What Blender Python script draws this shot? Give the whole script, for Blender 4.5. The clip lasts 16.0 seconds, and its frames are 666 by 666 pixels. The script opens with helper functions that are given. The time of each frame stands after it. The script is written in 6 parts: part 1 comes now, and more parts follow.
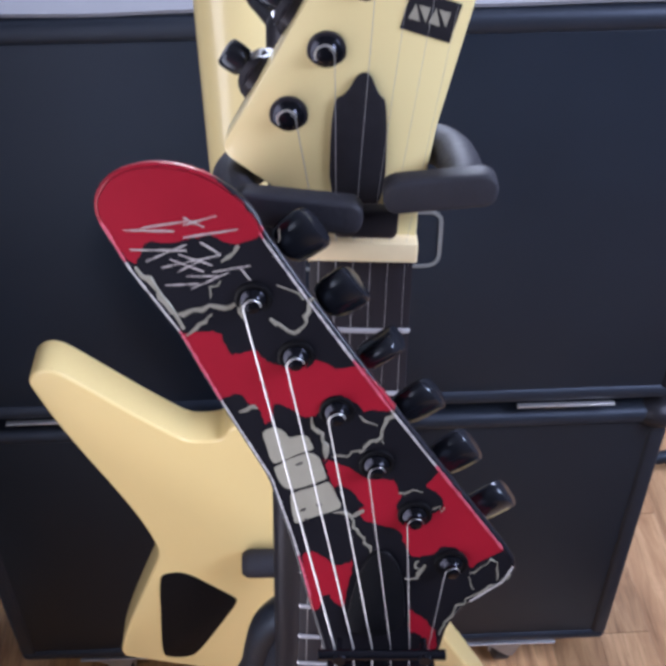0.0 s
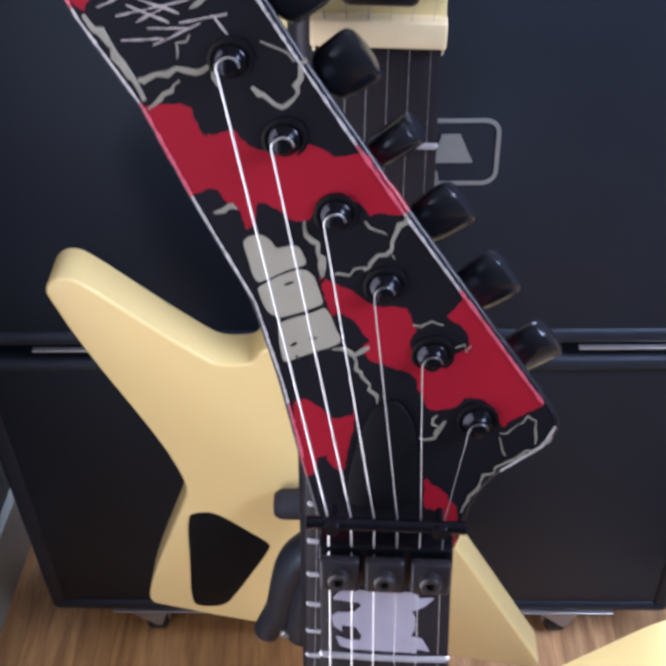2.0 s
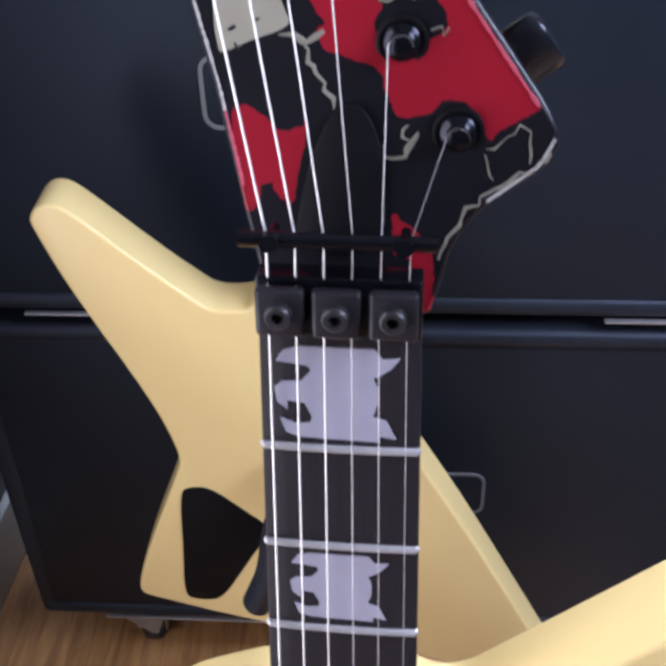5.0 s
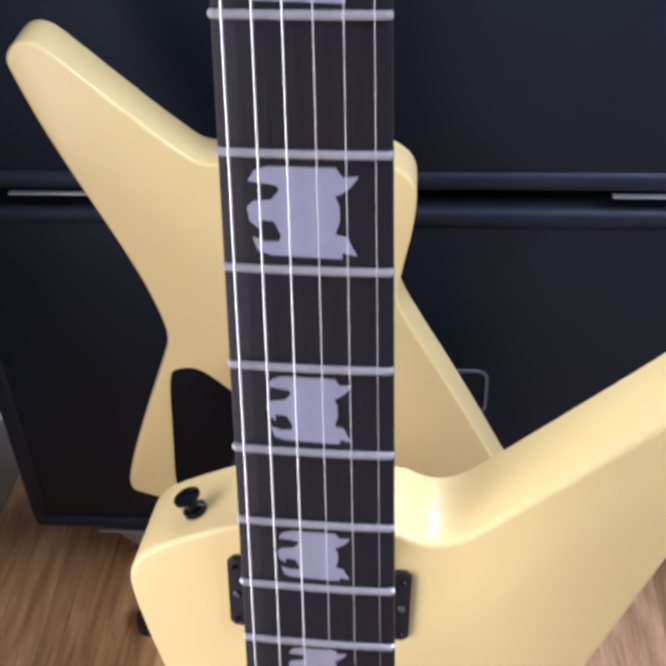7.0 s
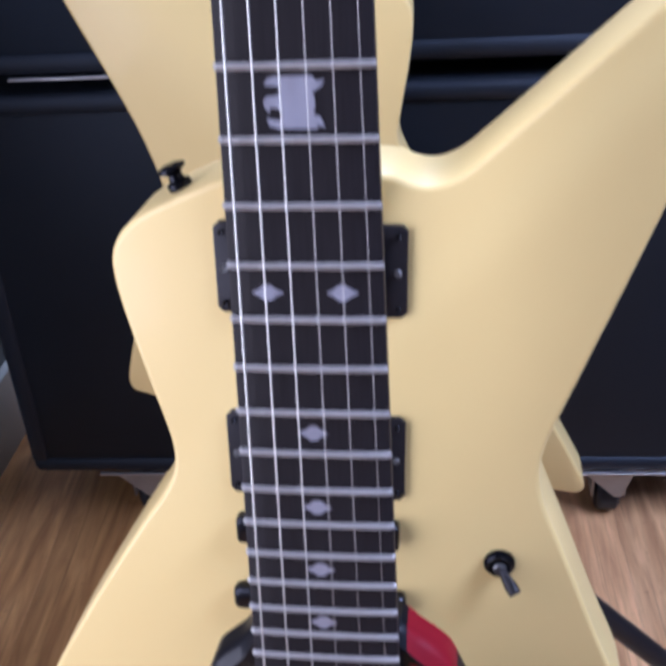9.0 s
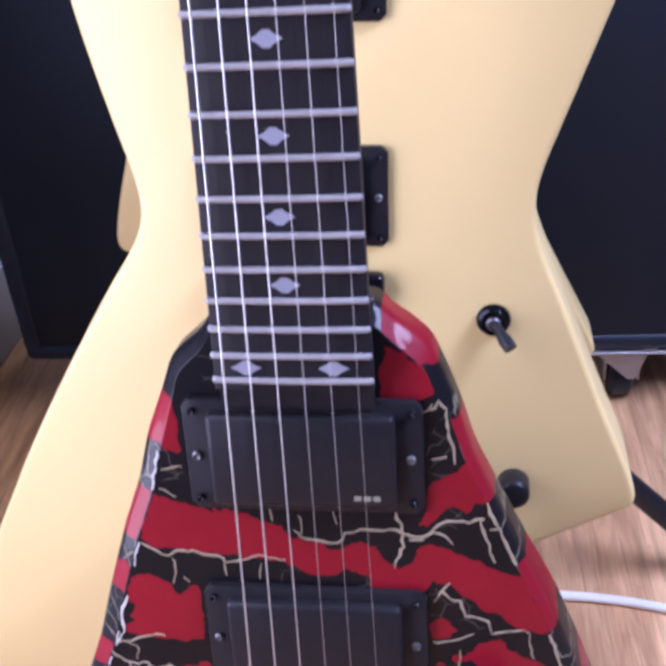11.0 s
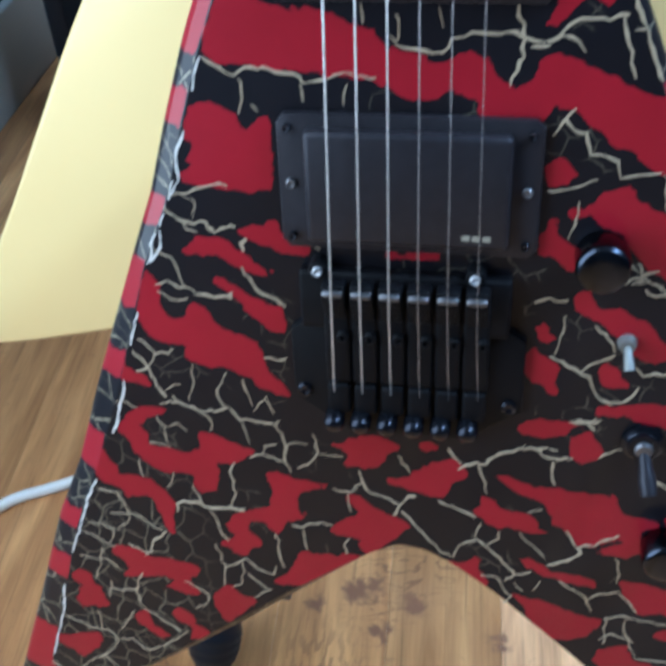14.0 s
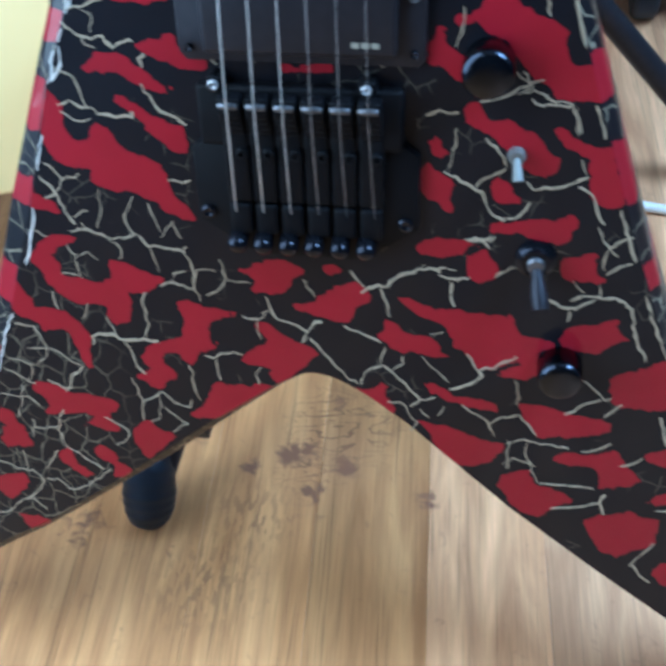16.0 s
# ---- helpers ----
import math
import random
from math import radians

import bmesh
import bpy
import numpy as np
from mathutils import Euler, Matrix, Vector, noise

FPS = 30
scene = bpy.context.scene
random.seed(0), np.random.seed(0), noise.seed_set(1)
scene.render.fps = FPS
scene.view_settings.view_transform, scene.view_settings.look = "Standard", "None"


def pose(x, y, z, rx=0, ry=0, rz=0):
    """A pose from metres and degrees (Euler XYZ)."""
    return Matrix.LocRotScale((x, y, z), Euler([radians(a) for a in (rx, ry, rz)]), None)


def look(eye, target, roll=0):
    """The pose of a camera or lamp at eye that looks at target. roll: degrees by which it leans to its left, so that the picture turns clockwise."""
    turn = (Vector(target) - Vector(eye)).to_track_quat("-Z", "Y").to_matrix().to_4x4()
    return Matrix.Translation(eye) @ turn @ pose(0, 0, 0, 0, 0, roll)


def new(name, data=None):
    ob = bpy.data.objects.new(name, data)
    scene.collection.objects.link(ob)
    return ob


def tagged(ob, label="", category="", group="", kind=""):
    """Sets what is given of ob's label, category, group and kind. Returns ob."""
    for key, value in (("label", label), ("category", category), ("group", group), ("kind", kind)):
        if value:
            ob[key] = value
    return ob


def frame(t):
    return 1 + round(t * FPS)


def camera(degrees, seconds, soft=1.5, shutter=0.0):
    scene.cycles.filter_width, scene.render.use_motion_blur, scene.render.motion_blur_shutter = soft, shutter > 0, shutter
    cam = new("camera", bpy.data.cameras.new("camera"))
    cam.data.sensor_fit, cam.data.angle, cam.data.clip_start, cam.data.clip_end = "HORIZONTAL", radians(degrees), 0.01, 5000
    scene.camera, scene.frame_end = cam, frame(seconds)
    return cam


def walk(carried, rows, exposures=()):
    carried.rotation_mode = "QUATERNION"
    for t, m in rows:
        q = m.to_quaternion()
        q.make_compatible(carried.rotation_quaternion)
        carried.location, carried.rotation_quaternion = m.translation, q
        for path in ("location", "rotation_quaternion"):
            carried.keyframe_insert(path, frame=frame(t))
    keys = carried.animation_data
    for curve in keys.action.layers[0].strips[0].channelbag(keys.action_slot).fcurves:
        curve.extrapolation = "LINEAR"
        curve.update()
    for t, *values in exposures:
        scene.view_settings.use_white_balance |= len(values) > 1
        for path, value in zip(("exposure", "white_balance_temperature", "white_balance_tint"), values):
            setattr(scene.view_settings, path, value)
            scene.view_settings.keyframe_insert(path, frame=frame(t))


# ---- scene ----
cam = camera(35.43, 16.0, soft=3.8, shutter=0.6)
PATH = [
    (0.0, pose(-0.0157, -0.2124, 1.3943, 48.058, 0.341, 0.25)),
    (0.5, pose(-0.003, -0.2057, 1.3717, 47.881, 0.83, 2.458)),
    (1.0, pose(0.0003, -0.2056, 1.3464, 47.417, 1.604, 3.662)),
    (1.5, pose(0.0028, -0.1948, 1.3114, 46.821, 1.851, 3.768)),
    (2.0, pose(0.0049, -0.1937, 1.2945, 47.568, 1.644, 3.971)),
    (2.5, pose(0.004, -0.1938, 1.2729, 47.622, 2.05, 4.587)),
    (3.0, pose(0.005, -0.1935, 1.2546, 48.177, 2.084, 4.587)),
    (3.5, pose(0.0087, -0.1947, 1.2319, 49.065, 1.909, 4.78)),
    (6.0, pose(0.0327, -0.2207, 1.1259, 52.177, 1.725, 6.723)),
    (6.5, pose(0.0329, -0.2278, 1.0924, 51.73, 1.787, 6.617)),
    (7.0, pose(0.0385, -0.2406, 1.0676, 51.076, 2.0, 6.582)),
    (7.5, pose(0.0288, -0.2598, 1.0583, 51.779, 1.069, 2.768)),
    (8.0, pose(0.0245, -0.2747, 0.9923, 52.593, 2.062, 3.674)),
    (8.5, pose(0.0406, -0.3213, 0.9254, 57.386, 2.746, 6.227)),
    (11.0, pose(0.0687, -0.3765, 0.7444, 56.854, 4.385, 7.202)),
    (11.5, pose(0.0643, -0.375, 0.7184, 54.649, 4.781, 7.635)),
    (12.0, pose(0.0567, -0.3792, 0.6876, 53.536, 3.638, 8.3)),
    (12.5, pose(0.0572, -0.3876, 0.6695, 51.665, 3.4, 8.325)),
    (13.0, pose(0.0536, -0.3785, 0.6417, 50.376, 3.42, 8.388)),
    (13.5, pose(0.0455, -0.3843, 0.6257, 49.289, 3.49, 9.066)),
    (14.0, pose(0.0385, -0.3914, 0.6116, 47.772, 3.715, 9.719)),
    (14.5, pose(0.0292, -0.4037, 0.5991, 45.662, 4.094, 10.72)),
    (15.0, pose(0.0258, -0.4088, 0.5882, 44.338, 4.105, 11.137)),
    (15.5, pose(0.0454, -0.4196, 0.5887, 44.338, 3.175, 10.12)),
    (16.0, pose(0.0718, -0.4253, 0.5842, 44.093, 2.945, 8.541)),
]
EXPOSURES = [(0.0, 0.54, 5800, 20), (3.5, 0.55, 5900, 19), (6.0, 0.49, 5880, 20), (7.5, 0.45, 5800, 20), (8.5, 0.37, 5500, 21), (11.0, 0.78, 5200, 35), (12.5, 0.80, 5050, 32), (13.5, 0.70, 4800, 9), (14.0, 0.75, 4650, -3), (15.0, 0.72, 4450, -6), (16.0, 0.81, 4300, -6)]
walk(cam, PATH, EXPOSURES)

# ---- light ----
world = bpy.data.worlds.new("world")
scene.world = world
world.use_nodes = True
wn = world.node_tree
sky = wn.nodes.new("ShaderNodeTexSky")
sky.sky_type, sky.sun_disc, sky.sun_elevation, sky.sun_rotation = "NISHITA", False, radians(35), radians(200)
wn.links.new(sky.outputs[0], wn.nodes["Background"].inputs[0])
wn.nodes["Background"].inputs[1].default_value = 0.1


def window_light(name, place, size_x, size_y, watts, colour, spread=180):
    data = bpy.data.lights.new(name, "AREA")
    data.shape, data.size, data.size_y, data.energy, data.color = "RECTANGLE", size_x, size_y, watts, colour
    data.spread = radians(spread)
    ob = new(name, data)
    ob.matrix_world = place
    return ob


# daylight: high window behind the cabinets, tall glazed door in the west wall, paler window in the east wall
window_light("window_daylight", look((0.03, 1.95, 1.92), (0.02, 0.0, 1.15)), 0.60, 0.75, 68, (0.86, 0.93, 1.0))
window_light("window_daylight", pose(-0.555, -0.44, 0.91, 0, -90, 0), 1.28, 0.74, 10.8, (1.0, 0.96, 0.91))
window_light("window_daylight", look((1.40, -0.14, 1.75), (0.30, -0.08, 0.20)), 0.9, 1.0, 52.0, (0.82, 0.90, 1.0))


# ---- materials ----
def mat(name, colour, rough=0.5, metal=0.0, coat=0.0, var=0.15, scale=60.0, bump=0.0, bscale=400.0, spec=0.5, sheen=(1, 1, 1)):
    m = bpy.data.materials.new(name)
    m.use_nodes = True
    nt = m.node_tree
    b = nt.nodes["Principled BSDF"]
    b.inputs["Roughness"].default_value, b.inputs["Metallic"].default_value = rough, metal
    b.inputs["Coat Weight"].default_value, b.inputs["Coat Roughness"].default_value = coat, 0.06
    b.inputs["Specular IOR Level"].default_value = spec
    # bluish values paint cool sky light into the reflections of black surfaces
    b.inputs["Specular Tint"].default_value = (*sheen, 1)
    tc = nt.nodes.new("ShaderNodeTexCoord")
    n1 = nt.nodes.new("ShaderNodeTexNoise")
    n1.inputs["Scale"].default_value, n1.inputs["Detail"].default_value = scale, 4
    nt.links.new(tc.outputs["Object"], n1.inputs["Vector"])
    mix = nt.nodes.new("ShaderNodeMix")
    mix.data_type = "RGBA"
    mix.inputs["A"].default_value = (*[c * (1 - var) for c in colour], 1)
    mix.inputs["B"].default_value = (*[min(1, c * (1 + var)) for c in colour], 1)
    nt.links.new(n1.outputs["Fac"], mix.inputs["Factor"])
    nt.links.new(mix.outputs["Result"], b.inputs["Base Color"])
    r = nt.nodes.new("ShaderNodeMapRange")
    r.inputs["To Min"].default_value, r.inputs["To Max"].default_value = rough * 0.8, min(1, rough * 1.25)
    nt.links.new(n1.outputs["Fac"], r.inputs["Value"])
    nt.links.new(r.outputs["Result"], b.inputs["Roughness"])
    if bump:
        n2 = nt.nodes.new("ShaderNodeTexNoise")
        n2.inputs["Scale"].default_value, n2.inputs["Detail"].default_value = bscale, 5
        nt.links.new(tc.outputs["Object"], n2.inputs["Vector"])
        bp = nt.nodes.new("ShaderNodeBump")
        bp.inputs["Strength"].default_value, bp.inputs["Distance"].default_value = bump, 0.001
        nt.links.new(n2.outputs["Fac"], bp.inputs["Height"])
        nt.links.new(bp.outputs["Normal"], b.inputs["Normal"])
    return m


CREAM = mat("cream_lacquer", (0.82, 0.632, 0.285), 0.38, var=0.04, scale=9, coat=0.15, bump=0.02, bscale=90)
CREAM_HEAD = mat("cream_headstock_lacquer", (0.68, 0.57, 0.29), 0.3, var=0.05, scale=14, coat=0.4, bump=0.02, bscale=90)
BONE = mat("cream_nut_plastic", (0.78, 0.64, 0.40), 0.45, var=0.08, scale=120)
BLACK = mat("black_plastic", (0.0160, 0.0148, 0.0182), 0.36, var=0.3, scale=200, bump=0.04, spec=0.26, sheen=(0.85, 0.85, 1.0))
BLACK_METAL = mat("black_chrome", (0.017, 0.018, 0.026), 0.2, metal=0.8, var=0.3, scale=90)
BLACK_CHROME_KNOB = mat("polished_black_metal", (0.040, 0.044, 0.060), 0.2, metal=1.0, var=0.2, scale=60)
BRIDGE_BLACK = mat("dull_black_metal", (0.0042, 0.0042, 0.0056), 0.5, var=0.3, scale=200, bump=0.04, spec=0.10)
BUTTON = mat("satin_black_metal", (0.012, 0.0125, 0.017), 0.18, var=0.2, scale=60, spec=0.45, sheen=(0.75, 0.85, 1.0))
STEEL = mat("nickel_wire", (0.36, 0.355, 0.365), 0.34, metal=0.8, var=0.12, scale=700)
WOUND = mat("wound_wire", (0.60, 0.60, 0.60), 0.34, metal=0.7, var=0.15, scale=900)
FRET = mat("fret_wire", (0.42, 0.41, 0.44), 0.3, metal=0.35, var=0.15, scale=300)
PEARL = mat("pearl_inlay", (0.31, 0.31, 0.40), 0.3, var=0.12, scale=110, coat=0.3)
DULL_ZINC = mat("dull_zinc_plate", (0.20, 0.205, 0.20), 0.45, metal=0.6, var=0.25, scale=90)
CLAMP_SCREW = mat("satin_black_steel", (0.032, 0.031, 0.036), 0.38, metal=0.5, var=0.25, scale=200)
GUNMETAL = mat("worn_gunmetal", (0.14, 0.14, 0.155), 0.35, metal=0.8, var=0.3, scale=300)
GREY_PAINT = mat("warm_grey_paint", (0.27, 0.255, 0.21), 0.4, var=0.1, scale=160)
CRACK = mat("bare_cream_paint", (0.37, 0.305, 0.215), 0.5, var=0.3, scale=260)
PALE_LINE = mat("pale_line_paint", (0.66, 0.65, 0.64), 0.25, var=0.3, scale=90)
CORAL_GLINT = mat("coral_glint_paint", (0.48, 0.085, 0.13), 0.25, var=0.3, scale=90)
HEAD_GLINT = mat("dull_glint_paint", (0.42, 0.40, 0.41), 0.3, var=0.3, scale=90)
HEAD_CRACK = mat("grey_bare_paint", (0.20, 0.19, 0.16), 0.5, var=0.3, scale=260)
SILVER_PEN = mat("silver_pen_ink", (0.36, 0.33, 0.33), 0.5, metal=0.1, var=0.1, scale=500)
RUBBER = mat("black_rubber", (0.012, 0.013, 0.019), 0.45, var=0.25, scale=150, bump=0.15, sheen=(0.6, 0.75, 1.0))
FOAM = mat("dark_grey_foam", (0.020, 0.020, 0.028), 0.6, var=0.2, scale=200, bump=0.3, spec=0.25)
VINYL = mat("black_vinyl_covering", (0.0145, 0.0175, 0.026), 0.5, var=0.25, scale=25, bump=0.2, bscale=900, spec=0.4, sheen=(0.66, 0.76, 1.0))
GRILLE = mat("black_grille_cloth", (0.0138, 0.0180, 0.0275), 0.42, var=0.25, scale=7, bump=0.12, bscale=1500, spec=0.22, sheen=(0.66, 0.76, 1.0))
# same cloth tinted apart, so the dimmer light below is in its colour
LOWER_GRILLE = mat("lower_black_grille_cloth", (0.0145, 0.0168, 0.0230), 0.42, var=0.25, scale=7, bump=0.12, bscale=1500, spec=0.2, sheen=(0.66, 0.76, 1.0))
PIPING = mat("silver_trim", (0.42, 0.42, 0.45), 0.35, metal=0.7, var=0.1, scale=80)
BADGE = mat("grey_badge_print", (0.16, 0.17, 0.18), 0.5, var=0.15, scale=120)
ZINC = mat("zinc_plate", (0.34, 0.34, 0.36), 0.4, metal=0.8, var=0.2, scale=60)
CABLE = mat("white_cable_sheath", (0.86, 0.84, 0.80), 0.45, var=0.06, scale=50)
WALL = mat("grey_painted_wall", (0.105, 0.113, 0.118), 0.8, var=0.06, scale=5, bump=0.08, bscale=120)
DARK_WALL = mat("dark_unseen_wall", (0.05, 0.055, 0.065), 0.8, var=0.06, scale=5, bump=0.08, bscale=120)
PALE_WALL = mat("pale_grey_gloss_paint", (0.42, 0.45, 0.45), 0.45, var=0.06, scale=6)
CEIL = mat("grey_ceiling_paint", (0.35, 0.35, 0.35), 0.85, var=0.03, scale=4)
LILAC = mat("pale_lilac_cloth", (0.14, 0.138, 0.16), 0.85, var=0.1, scale=30, bump=0.2, bscale=300)


def ebony_mat():
    m = mat("dark_rosewood", (0.0170, 0.0145, 0.0185), 0.55, var=0.4, spec=0.15)
    nt = m.node_tree
    n1 = next(n for n in nt.nodes if n.type == "TEX_NOISE")
    mp = nt.nodes.new("ShaderNodeMapping")
    mp.inputs["Scale"].default_value = (14, 0.5, 1)
    tc = next(n for n in nt.nodes if n.type == "TEX_COORD")
    nt.links.new(tc.outputs["Object"], mp.inputs["Vector"])
    nt.links.new(mp.outputs["Vector"], n1.inputs["Vector"])
    n1.inputs["Scale"].default_value = 90
    return m


EBONY = ebony_mat()


def crackle_mat(name, crack_scale, cracks=1.0):
    """Red and black paint split by the point attribute 'red', with cream cracks in the black."""
    m = bpy.data.materials.new(name)
    m.use_nodes = True
    nt = m.node_tree
    N, Lk = nt.nodes, nt.links.new
    b = N["Principled BSDF"]
    b.inputs["Roughness"].default_value = 0.42
    b.inputs["Coat Weight"].default_value, b.inputs["Coat Roughness"].default_value = 0.26, 0.05
    b.inputs["Specular IOR Level"].default_value = 0.15
    # bluish tint cools the warm floor reflections in the paint
    b.inputs["Specular Tint"].default_value = (0.72, 0.76, 1.0, 1)
    tc = N.new("ShaderNodeTexCoord")

    def nz(scale, detail, rough=0.55):
        n = N.new("ShaderNodeTexNoise")
        n.inputs["Scale"].default_value, n.inputs["Detail"].default_value, n.inputs["Roughness"].default_value = scale, detail, rough
        Lk(tc.outputs["Object"], n.inputs["Vector"])
        return n

    def mth(op, a, c):
        n = N.new("ShaderNodeMath")
        n.operation = op
        for i, v in enumerate((a, c)):
            if isinstance(v, (int, float)):
                n.inputs[i].default_value = v
            else:
                Lk(v, n.inputs[i])
        return n.outputs[0]

    def band(v, lo, hi):
        n = N.new("ShaderNodeMapRange")
        n.interpolation_type = "SMOOTHSTEP"
        n.inputs["From Min"].default_value, n.inputs["From Max"].default_value = lo, hi
        Lk(v, n.inputs["Value"])
        return n.outputs["Result"]

    def mixc(f, a, c):
        n = N.new("ShaderNodeMix")
        n.data_type = "RGBA"
        Lk(f, n.inputs["Factor"])
        for k, v in (("A", a), ("B", c)):
            if isinstance(v, tuple):
                n.inputs[k].default_value = (*v, 1)
            else:
                Lk(v, n.inputs[k])
        return n.outputs["Result"]

    at = N.new("ShaderNodeAttribute")
    at.attribute_name = "red"
    edge = mth("MULTIPLY", mth("SUBTRACT", nz(240, 3, 0.6).outputs["Fac"], 0.5), 0.9)
    red = band(mth("ADD", at.outputs["Fac"], edge), -0.05, 0.05)
    # hairlines: nets of cell borders, bent by noise and broken up
    warp = nz(75, 2)
    vm = N.new("ShaderNodeVectorMath")
    vm.operation = "MULTIPLY_ADD"
    Lk(warp.outputs["Color"], vm.inputs[0])
    vm.inputs[1].default_value = (0.009, 0.009, 0.0)
    Lk(tc.outputs["Object"], vm.inputs[2])

    def net(scale, squash):
        mp = N.new("ShaderNodeMapping")
        mp.inputs["Scale"].default_value = squash
        Lk(vm.outputs[0], mp.inputs["Vector"])
        v = N.new("ShaderNodeTexVoronoi")
        v.feature, v.voronoi_dimensions = "DISTANCE_TO_EDGE", "2D"
        v.inputs["Scale"].default_value = scale
        Lk(mp.outputs["Vector"], v.inputs["Vector"])
        return v.outputs["Distance"]

    small = mth("MULTIPLY", mth("LESS_THAN", net(crack_scale * 1.9, (1, 1.2, 1)), 0.022), band(nz(34, 1).outputs["Fac"], 0.60, 0.64))
    small = mth("MULTIPLY", small, 0.22)
    worn = N.new("ShaderNodeAttribute")
    worn.attribute_name = "cracked"
    rim = mth("MULTIPLY", mth("LESS_THAN", net(crack_scale * 1.9, (1, 0.8, 1)), 0.028), worn.outputs["Fac"])
    lines = mth("MULTIPLY", mth("MAXIMUM", small, rim), cracks)
    lines = mth("MULTIPLY", lines, mth("SUBTRACT", 1.0, band(at.outputs["Fac"], -0.35, -0.1)))
    redc = mixc(nz(30, 4).outputs["Fac"], (0.20, 0.006, 0.014), (0.28, 0.009, 0.021))
    blackc = mixc(nz(45, 4).outputs["Fac"], (0.0050, 0.0046, 0.0064), (0.0088, 0.0081, 0.0108))
    crackc = mixc(nz(200, 3).outputs["Fac"], (0.19, 0.165, 0.11), (0.46, 0.41, 0.30))
    Lk(mixc(lines, mixc(red, blackc, redc), crackc), b.inputs["Base Color"])
    bp = N.new("ShaderNodeBump")
    bp.inputs["Strength"].default_value, bp.inputs["Distance"].default_value = 0.12, 0.0006
    Lk(mth("ADD", mth("MULTIPLY", lines, -1.0), red), bp.inputs["Height"])
    Lk(bp.outputs["Normal"], b.inputs["Normal"])
    return m


CRACKLE = crackle_mat("red_black_crackle_lacquer", 46.0)
CRACKLE_HEAD = crackle_mat("red_black_crackle_headstock", 15.0, 0.0)


def oak_mat():
    m = bpy.data.materials.new("oak_planks")
    m.use_nodes = True
    nt = m.node_tree
    N, Lk = nt.nodes, nt.links.new
    b = N["Principled BSDF"]
    b.inputs["Roughness"].default_value = 0.34
    tc = N.new("ShaderNodeTexCoord")
    oi = N.new("ShaderNodeObjectInfo")
    off = N.new("ShaderNodeVectorMath")
    off.operation = "MULTIPLY_ADD"
    Lk(oi.outputs["Random"], off.inputs[0])
    off.inputs[1].default_value = (3.1, 7.7, 1.3)
    Lk(tc.outputs["Object"], off.inputs[2])

    def grain(scale, squash, detail, dist):
        mp = N.new("ShaderNodeMapping")
        mp.inputs["Scale"].default_value = squash
        Lk(off.outputs[0], mp.inputs["Vector"])
        n = N.new("ShaderNodeTexNoise")
        n.inputs["Scale"].default_value, n.inputs["Detail"].default_value, n.inputs["Distortion"].default_value = scale, detail, dist
        Lk(mp.outputs["Vector"], n.inputs["Vector"])
        return n.outputs["Fac"]

    ramp = N.new("ShaderNodeValToRGB")
    e = ramp.color_ramp.elements
    e[0].position, e[0].color = 0.20, (0.26, 0.108, 0.038, 1)
    e[1].position, e[1].color = 0.82, (0.76, 0.425, 0.182, 1)
    k = ramp.color_ramp.elements.new(0.5)
    k.color = (0.49, 0.250, 0.100, 1)
    Lk(grain(9, (5.5, 0.7, 1), 6, 0.8), ramp.inputs["Fac"])
    fine = N.new("ShaderNodeMapRange")
    fine.inputs["From Min"].default_value, fine.inputs["From Max"].default_value = 0.3, 0.7
    fine.inputs["To Min"].default_value, fine.inputs["To Max"].default_value = 0.86, 1.08
    Lk(grain(60, (9, 0.35, 1), 4, 0.3), fine.inputs["Value"])
    # each board a little lighter or darker
    tone = N.new("ShaderNodeMapRange")
    tone.inputs["To Min"].default_value, tone.inputs["To Max"].default_value = 0.88, 1.15
    Lk(oi.outputs["Random"], tone.inputs["Value"])
    pores = N.new("ShaderNodeMapRange")
    pores.inputs["From Min"].default_value, pores.inputs["From Max"].default_value = 0.58, 0.70
    pores.inputs["To Min"].default_value, pores.inputs["To Max"].default_value = 1.0, 0.66
    Lk(grain(48, (6.5, 0.10, 1), 3, 1.2), pores.inputs["Value"])
    lined = N.new("ShaderNodeMath")
    lined.operation = "MULTIPLY"
    Lk(fine.outputs[0], lined.inputs[0])
    Lk(pores.outputs[0], lined.inputs[1])
    mul = N.new("ShaderNodeMath")
    mul.operation = "MULTIPLY"
    Lk(lined.outputs[0], mul.inputs[0])
    Lk(tone.outputs[0], mul.inputs[1])
    vm = N.new("ShaderNodeVectorMath")
    vm.operation = "SCALE"
    # board tint, which also carries painted window light
    board = N.new("ShaderNodeVectorMath")
    board.operation = "MULTIPLY"
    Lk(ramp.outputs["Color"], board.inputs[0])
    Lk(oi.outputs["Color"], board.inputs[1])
    Lk(board.outputs[0], vm.inputs[0])
    Lk(mul.outputs[0], vm.inputs["Scale"])
    geo = N.new("ShaderNodeNewGeometry")
    kn = N.new("ShaderNodeTexNoise")
    kn.inputs["Scale"].default_value, kn.inputs["Detail"].default_value, kn.inputs["Distortion"].default_value = 75, 3, 1.5
    Lk(geo.outputs["Position"], kn.inputs["Vector"])
    def around(x, y, r, weight):
        """1 at a place on the floor, falling to 0 at the radius r."""
        dist = N.new("ShaderNodeVectorMath")
        dist.operation = "DISTANCE"
        Lk(geo.outputs["Position"], dist.inputs[0])
        dist.inputs[1].default_value = (x, y, 0.0)
        m = N.new("ShaderNodeMapRange")
        m.inputs["From Min"].default_value, m.inputs["From Max"].default_value = 0.0, r
        m.inputs["To Min"].default_value, m.inputs["To Max"].default_value = weight, 0.0
